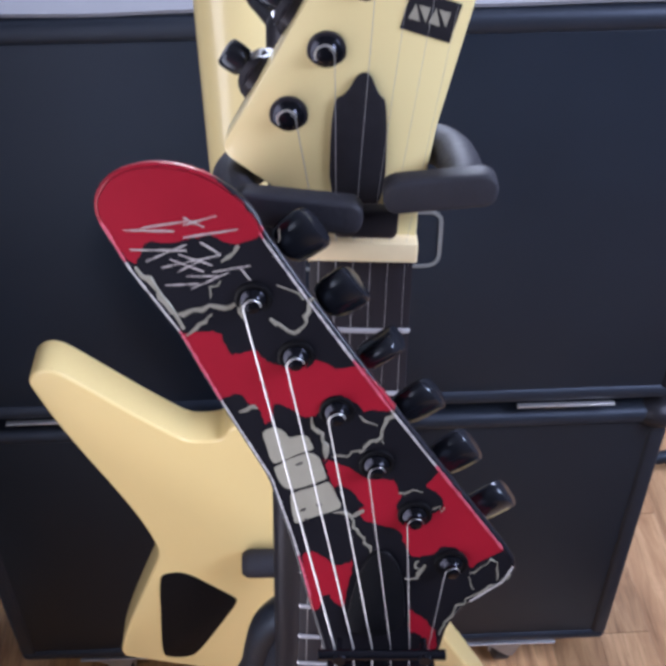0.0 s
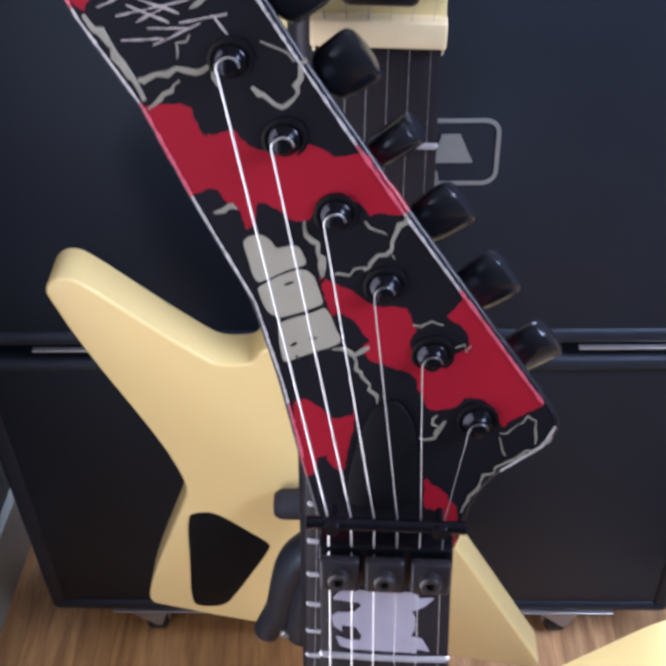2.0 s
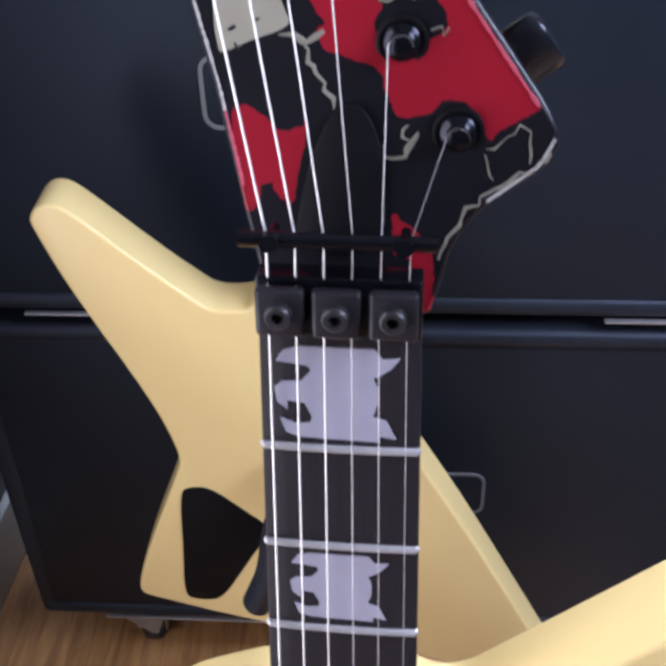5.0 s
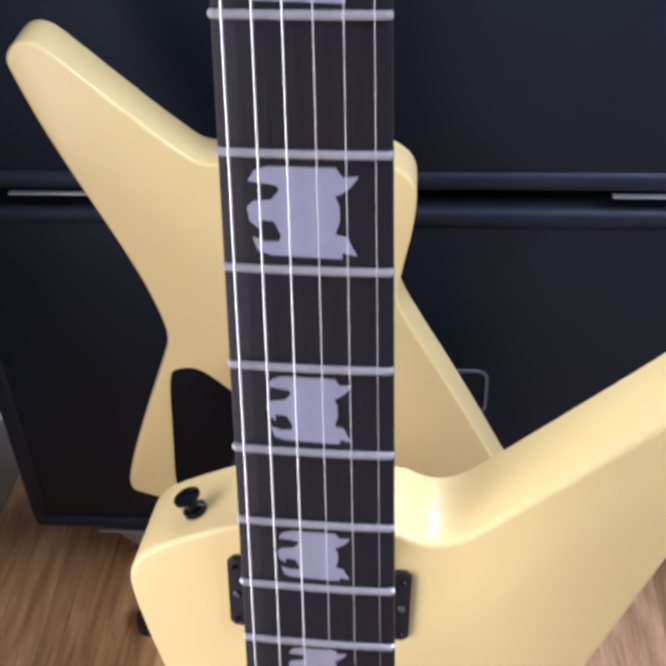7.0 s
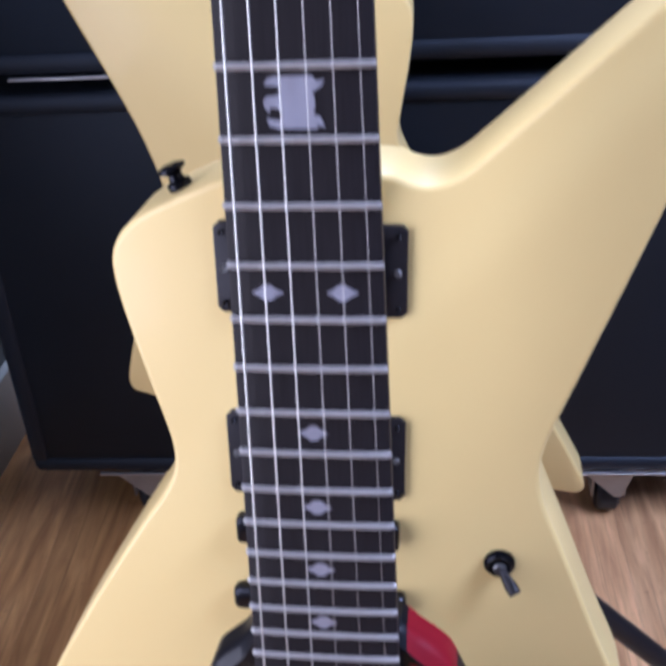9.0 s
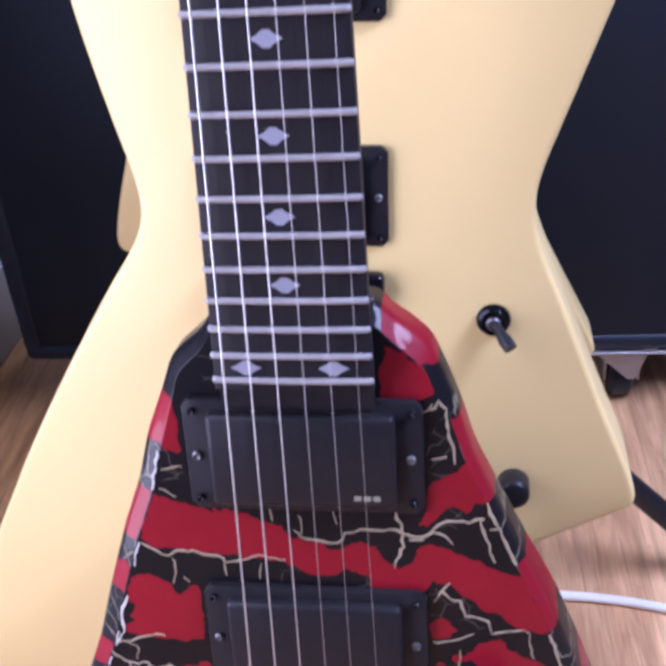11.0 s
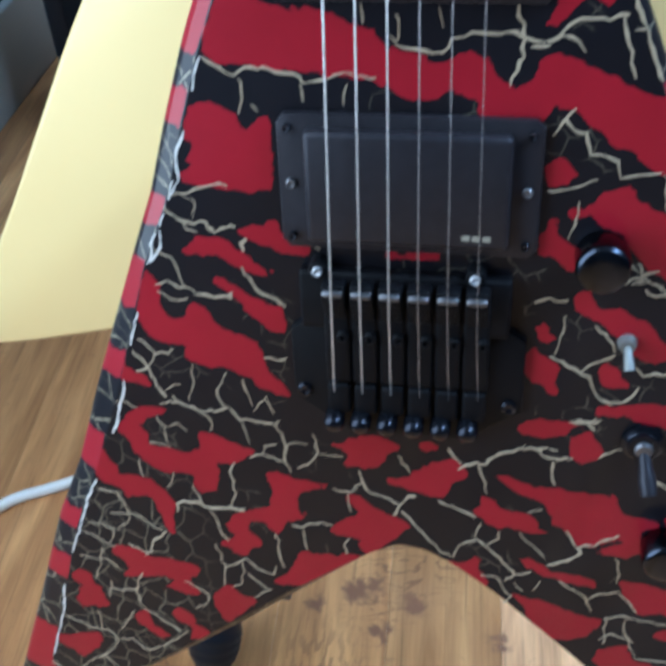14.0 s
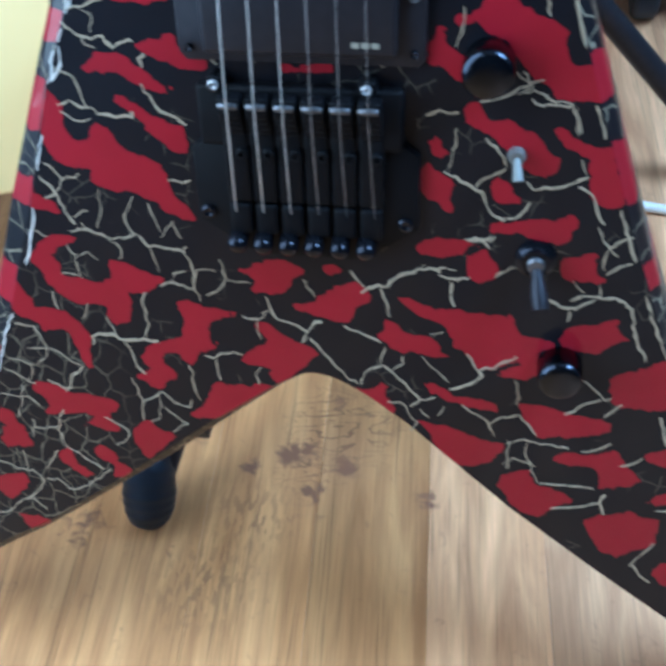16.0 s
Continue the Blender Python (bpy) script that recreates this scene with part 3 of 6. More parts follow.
def tuner(parent, x, s, face, axis, post_h, button, k=1.0, knob_k=1.0, stem=0.0028, lift=(0.0, 0.0), twist=0.0):
    """A tuning machine: washer and post on the face, stem and button past the edge."""
    m = Matrix.Translation(gl(x, s, face))
    t = part("tuner", lathe(bmesh.new(), [(0.0048, -0.0005), (0.0048, 0.0012), (0.0042, 0.0018), (0.0034, 0.0021), (0.0027, 0.003), (0.0025, post_h * 0.7), (0.0027, post_h * 0.86), (0.0025, post_h * 0.95), (0.0018, post_h)], 20, m @ Matrix.Diagonal((k, k, 1, 1))), BLACK_METAL, parent, "black tuning machine")
    w = 0.0058 if k > 1 else 0.0068
    part("washer", lathe(bmesh.new(), [(w, -0.001), (w, 0.0005), (w - 0.0008, 0.0009), (w - 0.0014, 0.0008), (w - 0.0018, 0.0004)], 28, m @ Matrix.Diagonal((k, k, 1, 1))), BRIDGE_BLACK if k <= 1 else BLACK, t)
    d = Vector((axis[0], -axis[1], 0)).normalized()
    back = Vector((0, 0, -0.020))
    c = gl(x, s, face) + back + Vector((*lift, 0))
    bm = bmesh.new()
    lathe(bm, [(0.008, -0.004), (0.0085, 0.0), (0.008, 0.004)], 14, Matrix.Translation(c))
    tube(bm, [c, c + d * (button * 0.72)], stem, 10)
    tube(bm, [c + d * (button * 0.7), c + d * (button - 0.004)], 0.0028, 8)
    if stem > 0.005:
        lathe(bm, [(0.008, -0.007), (0.0105, -0.005), (0.0105, 0.005), (0.008, 0.007)], 14, Matrix.Translation(c + d * 0.0125))
    part("housing", bm, BLACK, t)
    # flattened, rounded button, facing the viewer
    side = Matrix.Rotation(radians(twist), 3, d) @ Vector((-d.y, d.x, 0))
    flat = d.cross(side)
    bm = bmesh.new()
    prof = [(0.0, 0.0060), (0.0008, 0.0080), (0.0026, 0.0092), (0.0060, 0.0098), (0.0125, 0.0099), (0.0147, 0.0094), (0.0158, 0.0078), (0.0161, 0.004)]
    rings = []
    for u, r in prof:
        th = 0.0054
        rings.append([bm.verts.new(c + d * (button - 0.005 + u * knob_k) + side * (knob_k * r * math.cos(2 * math.pi * k / 16)) + flat * (th * math.sin(2 * math.pi * k / 16) * (r / 0.0088) ** 0.3)) for k in range(16)])
    for a, e in zip(rings, rings[1:]):
        for k in range(16):
            bm.faces.new((a[k], a[(k + 1) % 16], e[(k + 1) % 16], e[k]))
    bm.faces.new(rings[0][::-1])
    bm.faces.new(rings[-1])
    part("button", bm, BUTTON, t, "satin black tuner button")
    return t


def pickup(parent, s0, s1, face, ring=0.0455, cover=0.0355, marks=True, x_shift=0.0):
    """A covered pickup in its mounting ring, with screws."""
    bm = bmesh.new()
    outer = [(-ring, -s0), (ring, -s0), (ring, -s1), (-ring, -s1)]
    slab(bm, rounded([(x_shift + x, y) for x, y in resample(outer, 0.012)], 1), edge_round(0.0008, 0.004, 2), lambda p: face + 0.0034)
    p = part("pickup", bm, BLACK, parent, "black pickup in a plain black ring")
    mid = (s0 + s1) / 2
    ch = (s1 - s0) / 2 - 0.0045
    bm = bmesh.new()
    box(bm, x_shift - cover, x_shift + cover, -mid - ch, -mid + ch, face + 0.002, face + 0.0085, 0.0022)
    part("pickup_cover", bm, BLACK, p, "black moulded pickup cover")
    for x, s in ((-ring + 0.0045, mid), (ring - 0.0045, mid), (-ring + 0.004, s0 + 0.005), (ring - 0.004, s0 + 0.005), (-ring + 0.004, s1 - 0.005), (ring - 0.004, s1 - 0.005)):
        q = 0.0019 if s == mid else 0.0016
        part("screw", lathe(bmesh.new(), [(q, 0), (q, 0.0012), (q * 0.7, 0.0018), (q * 0.25, 0.0014)], 12, Matrix.Translation(gl(x_shift + x, s, face + 0.0032))), GUNMETAL if s == mid else BLACK_METAL, p)
    if marks:
        bm = bmesh.new()
        for k in range(3):
            box(bm, 0.0195 + k * 0.0036, 0.0222 + k * 0.0036, -(s1 - 0.0085), -(s1 - 0.0105), face + 0.00845, face + 0.00865)
        part("mark", bm, GREY_PAINT, p, "small grey printed mark", smooth=False)
    return p


def wrap(p, side=1):
    """One turn of wire round a tuner post that ends at p."""
    c, r = p + Vector((0.0030 * side, 0.0, 0)), 0.0031
    return [c + Vector((side * r * math.cos(a), r * math.sin(a), 0.0002 * k)) for k, a in enumerate(math.pi * (j / 11) for j in range(12))]


def strings(parent, x_nut, x_end, s_end, n_end, posts, extra, side=1, thin=1.0):
    """Six wires over the nut; posts are the tuner places, extra continues them behind the saddles."""
    gauge = [g * thin for g in (0.00034, 0.00029, 0.00024, 0.00017, 0.00014, 0.00012)]
    for k in range(6):
        a = -x_nut + 2 * x_nut * k / 5
        c = -x_end + 2 * x_end * k / 5
        pts = wrap(posts[k], side) + extra[0](a) + [gl(a, 0, 0.0022), gl(c, s_end, n_end)] + extra[1](c)
        part("string", tube(bmesh.new(), pts, gauge[k], 6), WOUND if k < 3 and thin == 1.0 else STEEL, parent)


def toggle(parent, x, s, face, lever, label):
    t = part("toggle_switch", lathe(bmesh.new(), [(0.0084, 0), (0.0084, 0.0016), (0.0066, 0.0024), (0.0060, 0.0030), (0.0058, 0.0050), (0.0036, 0.0052)], 20, Matrix.Translation(gl(x, s, face))), BLACK_METAL, parent, label)
    p = gl(x, s, face + 0.004)
    part("collar", lathe(bmesh.new(), [(0.0036, 0.0048), (0.0036, 0.0062), (0.0028, 0.0070), (0.0018, 0.0070)], 16, Matrix.Translation(gl(x, s, face))), GUNMETAL, t)
    part("lever", tube(bmesh.new(), [p, p + Vector(lever) * 0.35, p + Vector(lever) * 0.7, p + Vector(lever)], [0.0022, 0.0026, 0.0036, 0.0033], 12), BLACK, t)
    return t


def knob(parent, x, s, face, r=0.0095, h=0.0145, label="black domed metal knob", material=None):
    prof = [(r * 0.94, 0), (r, 0.001), (r, h * 0.76), (r * 0.975, h * 0.86), (r * 0.90, h * 0.94), (r * 0.78, h * 0.975), (r * 0.4, h * 0.995), (r * 0.1, h)]
    return part("knob", lathe(bmesh.new(), prof, 28, Matrix.Translation(gl(x, s, face))), material or BLACK_CHROME_KNOB, parent, label)


def ribbon(bm, pts, width, n0, jag=0.0006, n_of=None):
    """A thin jagged band of paint on a face."""
    P = []
    for a, c in zip(pts, pts[1:]):
        a, c = Vector(a), Vector(c)
        m = max(2, int((c - a).length / 0.0022))
        P += [a.lerp(c, k / m) + Vector((random.uniform(-jag, jag), random.uniform(-jag, jag))) for k in range(m)]
    P.append(Vector(pts[-1]))
    prev = None
    for i, p in enumerate(P):
        d = (P[min(i + 1, len(P) - 1)] - P[max(i - 1, 0)]).normalized()
        w = width * random.uniform(0.45, 1.45) * (0.6 if i in (0, len(P) - 1) else 1)
        nn = n_of(p) if n_of else n0
        row = [bm.verts.new(gl(*(p + Vector((-d.y, d.x)) * q * w / 2), nn + dz)) for q, dz in ((-1, -0.0004), (-0.8, 0.0), (0.8, 0.0), (1, -0.0004))]
        if prev:
            for k in range(3):
                bm.faces.new((prev[k], prev[k + 1], row[k + 1], row[k]))
        prev = row


# --- the red and black guitar in front ---
red_guitar = thing("electric_guitar", pose(0, 0, 1.008, 80.3), "red and black crackle-painted V-shaped electric guitar leaning on its stand", "electric guitar")
FACE = -0.013
RED_PATCHES = []


def red_patch(*mm):
    """One red island on the face; corners in millimetres, across and down from the nut."""
    RED_PATCHES.append(np.array(mm, dtype=float).reshape(-1, 2))


def island(x1, s1, x2, s2, r):
    """A rounded red island between two places."""
    d = Vector((x2 - x1, s2 - s1)).normalized() if (x1, s1) != (x2, s2) else Vector((1, 0))
    a0 = math.atan2(d.y, d.x)
    ends = [(x2, s2, a0 - math.pi / 2 + math.pi * k / 5) for k in range(6)] + [(x1, s1, a0 + math.pi / 2 + math.pi * k / 5) for k in range(6)]
    RED_PATCHES.append(np.array([(x + r * math.cos(a), q + r * math.sin(a)) for x, q, a in ends]))


def depth_in_patches(P):
    """Signed depth of many places inside the nearest island, in millimetres."""
    best = np.full(len(P), -30.0)
    for poly in RED_PATCHES:
        near = np.nonzero(((P > poly.min(0) - 14) & (P < poly.max(0) + 14)).all(1))[0]
        if not len(near):
            continue
        p = P[near]
        d2, inside = np.full(len(p), 1e9), np.zeros(len(p), bool)
        for a, c in zip(poly, np.roll(poly, -1, 0)):
            e = c - a
            w = p - a
            t = np.clip((w @ e) / max(e @ e, 1e-9), 0, 1)
            d2 = np.minimum(d2, ((w - t[:, None] * e) ** 2).sum(1))
            cross = (a[1] > p[:, 1]) != (c[1] > p[:, 1])
            with np.errstate(divide="ignore", invalid="ignore"):
                xi = a[0] + (p[:, 1] - a[1]) * e[0] / e[1]
            inside ^= cross & (p[:, 0] < xi)
        best[near] = np.maximum(best[near], np.where(inside, 1, -1) * np.sqrt(d2))
    return best


red_patch(-62, 543, -57, 545, -49, 549, -44, 549, -34, 549, -26, 551, -21, 553, -14, 556, -8, 559, -6, 563, -2, 565, 5, 566, 13, 566, 18, 563, 25, 564, 28, 569, 31, 572, 35, 575, 40, 574, 42, 569, 42, 564, 47, 563, 53, 564, 58, 567, 64, 569, 69, 572, 76, 575, 83, 576, 87, 585, 96, 603, 84, 603, 79, 600, 76, 596, 70, 594, 66, 592, 64, 588, 58, 586, 55, 581)
# the same band, its lower edge
red_patch(55, 581, 47, 580, 45, 585, 37, 585, 29, 585, 23, 584, 23, 578, 18, 576, 13, 576, 8, 579, 4, 579, -1, 579, -6, 576, -12, 572, -20, 572, -29, 571, -36, 570, -46, 570, -54, 568, -61, 568, -66, 568, -71, 565, -67, 554, -62, 544, -50, 549, -21, 553, -6, 563, 5, 567, 18, 564, 28, 570, 35, 575, 42, 570, 53, 565, 76, 576)
red_patch(-50, 500, -49, 510, -49, 518, -49, 524, -52, 524, -56, 521, -55, 515, -53, 506)
red_patch(33, 478, 39, 481, 45, 486, 48, 491, 50, 496, 46, 499, 39, 500, 30, 501, 30, 489)
red_patch(58, 529, 61, 525, 65, 532, 69, 542, 64, 543, 62, 548, 57, 545, 53, 546, 50, 550, 47, 554, 43, 554, 46, 549, 46, 542, 47, 536, 52, 533)
red_patch(47, 600, 51, 598, 55, 601, 57, 604, 54, 607, 50, 609, 47, 607)
red_patch(49, 625, 52, 622, 52, 628, 56, 631, 60, 636, 58, 642, 55, 637, 50, 635, 46, 635)
red_patch(-76, 583, -69, 582, -64, 584, -60, 587, -60, 591, -56, 592, -52, 587, -48, 586, -49, 614, -59, 616, -65, 615, -75, 614, -82, 613, -84, 610, -77, 606, -80, 604, -76, 598, -80, 596, -79, 590)
red_patch(54, 617, 60, 616, 66, 611, 71, 608, 75, 607, 78, 612, 84, 616, 90, 618, 94, 620, 94, 626, 96, 631, 100, 634, 104, 632, 110, 646, 100, 647, 93, 646, 90, 642, 84, 639, 80, 632, 74, 626, 68, 622, 62, 619, 57, 620)
red_patch(-88, 643, -83, 638, -81, 636, -74, 634, -70, 635, -65, 639, -60, 643, -56, 647, -50, 647, -54, 650, -60, 649, -65, 646, -72, 643, -75, 642, -81, 642, -85, 643)
red_patch(-64, 631, -55, 629, -49, 626, -47, 632, -40, 633, -36, 637, -37, 640, -46, 640, -54, 637, -62, 633)
red_patch(-75, 652, -71, 652, -67, 655, -63, 658, -60, 660, -56, 662, -48, 664, -48, 674, -52, 676, -55, 673, -60, 669, -63, 666, -66, 662, -68, 659, -72, 657, -75, 655)
red_patch(-102, 651, -98, 656, -98, 662, -98, 668, -94, 672, -89, 671, -87, 666, -85, 664, -79, 666, -78, 670, -75, 674, -70, 677, -64, 678, -60, 680, -58, 687, -56, 695, -53, 698, -49, 702, -48, 706, -53, 705, -58, 703, -62, 700, -65, 698, -70, 695, -75, 694, -82, 694, -87, 692, -90, 689, -90, 685, -95, 684, -100, 683, -104, 681, -106, 680, -108, 672, -105, 659)
red_patch(-116, 692, -117, 697, -113, 699, -109, 701, -106, 705, -110, 706, -116, 705, -120, 704, -118, 696)
red_patch(-119, 721, -115, 718, -110, 717, -104, 717, -102, 718, -106, 721, -110, 722, -113, 725, -116, 727, -115, 729, -112, 731, -112, 736, -110, 739, -106, 739, -103, 738, -99, 740, -94, 740, -89, 738, -89, 734, -90, 730, -87, 728, -81, 729, -77, 731, -72, 734, -68, 735, -65, 735, -66, 738, -71, 741, -75, 744, -80, 744, -83, 745, -83, 750, -84, 760, -88, 762, -92, 763, -94, 760, -94, 754, -96, 751, -102, 752, -108, 752, -112, 750, -115, 748, -118, 745, -120, 740, -122, 736, -124, 733, -125, 730, -123, 726)
red_patch(-134, 741, -132, 747, -129, 751, -128, 757, -120, 756, -114, 757, -111, 760, -107, 765, -105, 769, -104, 773, -106, 777, -107, 787, -105, 791, -109, 788, -111, 784, -112, 776, -114, 770, -116, 766, -121, 768, -127, 770, -128, 766, -131, 763, -137, 762, -140, 759, -139, 752)
red_patch(-61, 748, -57, 746, -53, 747, -49, 749, -44, 750, -36, 751, -32, 752, -38, 754, -45, 755, -48, 759, -47, 765, -49, 767, -54, 768, -44, 769, -47, 773, -54, 775, -55, 779, -58, 782, -61, 780, -64, 776, -67, 776, -71, 777, -72, 781, -70, 784, -66, 788, -67, 792, -72, 794, -74, 798, -78, 798, -81, 795, -86, 793, -82, 790, -78, 787, -80, 783, -82, 779, -77, 774, -73, 771, -65, 769, -61, 766, -59, 761, -59, 757, -60, 752)
red_patch(-31, 729, -26, 727, -24, 725, -19, 723, -12, 723, -5, 725, -2, 727, -6, 730, -9, 732, -10, 736, -13, 739, -18, 740, -23, 739, -26, 741, -28, 739, -26, 736, -24, 734, -26, 732, -29, 731)
red_patch(5, 724, 9, 723, 12, 725, 13, 727, 9, 728, 6, 727)
red_patch(-10, 745, -4, 744, 2, 742, 2, 740, 6, 737, 11, 734, 15, 732, 20, 731, 22, 734, 25, 737, 24, 741, 18, 744, 17, 749, 15, 752, 8, 752, 3, 751, -2, 748, -7, 748)
red_patch(-26, 756, -24, 755, -19, 756, -16, 760, -15, 762, -11, 764, -5, 766, -1, 768, 1, 771, -3, 774, -5, 778, -9, 782, -12, 786, -19, 791, -19, 787, -21, 784, -20, 781, -24, 780, -28, 780, -32, 779, -34, 777, -30, 772, -26, 768, -23, 768, -21, 765, -23, 762, -26, 760)
red_patch(-49, 793, -45, 791, -42, 793, -35, 792, -31, 793, -26, 791, -19, 791, -24, 796, -35, 805, -45, 813, -48, 814, -57, 814, -64, 814, -60, 811, -55, 807, -52, 802, -50, 797)
red_patch(27, 758, 31, 754, 32, 750, 35, 751, 38, 754, 42, 757, 47, 756, 51, 758, 54, 761, 56, 765, 59, 767, 55, 768, 50, 767, 46, 766, 39, 766, 35, 765, 31, 762)
red_patch(37, 738, 40, 737, 45, 740, 52, 742, 60, 742, 72, 743, 76, 743, 83, 743, 86, 745, 86, 750, 89, 753, 95, 754, 102, 755, 104, 757, 96, 761, 97, 766, 97, 773, 93, 776, 86, 776, 80, 775, 85, 771, 92, 768, 87, 766, 78, 772, 72, 772, 69, 768, 67, 765, 64, 762, 61, 761, 61, 757, 57, 752, 54, 749, 47, 747, 42, 744)
red_patch(17, 788, 21, 789, 26, 789, 29, 784, 32, 786, 31, 791, 34, 795, 36, 801, 34, 804, 29, 799, 23, 794, 19, 791)
red_patch(48, 783, 53, 783, 58, 785, 62, 789, 68, 789, 75, 790, 82, 792, 82, 795, 76, 796, 70, 794, 65, 793, 59, 792, 55, 789, 51, 786)
red_patch(46, 804, 51, 806, 59, 807, 66, 809, 71, 812, 79, 814, 87, 814, 85, 819, 82, 823, 80, 827, 72, 830, 64, 830, 58, 824, 54, 817, 52, 811)
red_patch(91, 791, 94, 790, 100, 790, 106, 792, 115, 794, 124, 795, 132, 798, 131, 802, 125, 805, 116, 807, 107, 808, 100, 809, 97, 804, 93, 798)
red_patch(106, 749, 111, 746, 118, 745, 125, 742, 130, 740, 127, 744, 127, 747, 133, 751, 126, 755, 121, 760, 115, 759, 108, 759, 105, 754)
red_patch(128, 772, 132, 769, 138, 767, 145, 764, 150, 760, 159, 785, 150, 788, 143, 788, 136, 788, 131, 786, 129, 779)
red_patch(101, 715, 106, 713, 111, 711, 114, 709, 115, 713, 115, 719, 118, 721, 121, 723, 117, 725, 114, 724, 109, 724, 104, 723, 102, 719)
red_patch(64, 718, 66, 714, 71, 711, 74, 715, 76, 719, 77, 723, 74, 726, 69, 728, 66, 726, 65, 722)
red_patch(44, 711, 48, 708, 55, 707, 63, 708, 67, 709, 64, 711, 62, 714, 56, 716, 49, 716, 44, 715)
red_patch(72, 702, 73, 699, 80, 699, 88, 697, 98, 696, 104, 694, 107, 696, 105, 700, 104, 705, 100, 707, 96, 707, 91, 706, 89, 704, 82, 703, 74, 704)
red_patch(47, 674, 49, 677, 54, 680, 58, 682, 57, 685, 56, 690, 58, 693, 57, 695, 54, 694, 51, 690, 47, 689, 45, 686, 44, 679)
red_patch(47, 665, 50, 663, 52, 667, 55, 670, 52, 672, 48, 671)
red_patch(72, 681, 75, 679, 79, 683, 82, 687, 85, 689, 79, 690, 74, 690, 72, 687)
red_patch(59, 652, 62, 649, 65, 648, 67, 652, 69, 656, 74, 656, 76, 654, 79, 656, 82, 660, 86, 659, 90, 664, 93, 668, 97, 670, 96, 674, 94, 677, 91, 678, 86, 676, 81, 672, 78, 669, 76, 666, 71, 662, 66, 659, 61, 657)
red_patch(94, 657, 97, 658, 101, 661, 105, 664, 109, 665, 115, 664, 123, 688, 117, 690, 111, 688, 109, 681, 109, 676, 107, 670, 103, 667, 98, 664, 95, 661)
red_patch(46, 627, 48, 624, 50, 620, 51, 623, 52, 626, 56, 630, 59, 633, 59, 637, 57, 640, 54, 637, 51, 635, 48, 635, 46, 633)
red_patch(84, 840, 88, 834, 93, 831, 98, 829, 101, 836, 103, 839, 110, 840, 116, 843, 121, 847, 115, 850, 110, 854, 106, 860, 100, 858, 94, 855, 89, 847)
red_patch(108, 822, 114, 817, 123, 817, 130, 816, 136, 813, 138, 816, 141, 822, 147, 827, 149, 831, 144, 834, 137, 836, 131, 837, 131, 830, 128, 825, 122, 824, 114, 824)
red_patch(127, 860, 131, 856, 139, 854, 146, 851, 151, 852, 149, 856, 155, 854, 161, 854, 161, 863, 161, 870, 156, 874, 150, 878, 145, 882, 138, 880, 134, 876, 131, 869)
red_patch(148, 816, 152, 812, 159, 810, 167, 809, 169, 819, 159, 820, 153, 819)
red_patch(153, 843, 158, 839, 167, 835, 168, 842, 159, 845)
red_patch(-140, 802, -136, 800, -131, 800, -126, 802, -120, 806, -114, 806, -106, 806, -100, 808, -96, 811, -100, 815, -104, 817, -102, 820, -99, 825, -101, 829, -105, 828, -112, 825, -118, 827, -116, 824, -110, 820, -115, 818, -123, 818, -131, 820, -136, 820, -133, 815, -133, 810, -138, 807)
red_patch(-163, 823, -158, 818, -153, 822, -152, 828, -149, 832, -148, 837, -147, 843, -151, 844, -155, 843, -161, 845, -164, 840, -161, 834, -159, 830, -164, 827)
red_patch(-183, 865, -180, 868, -173, 868, -165, 865, -157, 863, -154, 866, -157, 873, -163, 879, -168, 883, -172, 879, -178, 875, -181, 870)
red_patch(-133, 845, -127, 841, -126, 845, -127, 850, -123, 855, -118, 859, -122, 862, -127, 857, -132, 852, -135, 850)
red_patch(-115, 842, -111, 838, -106, 841, -103, 846, -104, 849, -99, 851, -97, 855, -102, 860, -107, 858, -104, 853, -108, 850, -112, 847)
red_patch(-165, 894, -159, 894, -154, 895, -147, 897, -151, 903, -159, 906, -163, 902)
red_patch(-93, 827, -88, 822, -87, 819, -82, 820, -78, 824, -72, 827, -71, 828, -76, 833, -81, 839, -87, 845, -90, 839, -92, 833)
red_patch(-191, 871, -188, 882, -185, 891, -184, 900, -187, 911, -191, 909, -192, 899, -196, 890)
red_patch(-9, 637, 11, 636, 11, 639, -8, 640)
island(-205, 915, -195, 925, 6)
island(-228, 958, -215, 945, 9)
island(170, 890, 190, 905, 7)
island(200, 930, 222, 955, 8)


# stretches of red along the two outer bevels, in millimetres from the nut
SIDE_WEST = ((500, 520), (542, 565), (578, 592), (619, 632), (647, 669), (690, 703), (734, 754), (781, 793), (812, 827), (864, 898), (916, 985))
SIDE_EAST = ((440, 486), (508, 543), (572, 602), (629, 647), (663, 688), (715, 727), (762, 788), (809, 830), (875, 905), (930, 985))


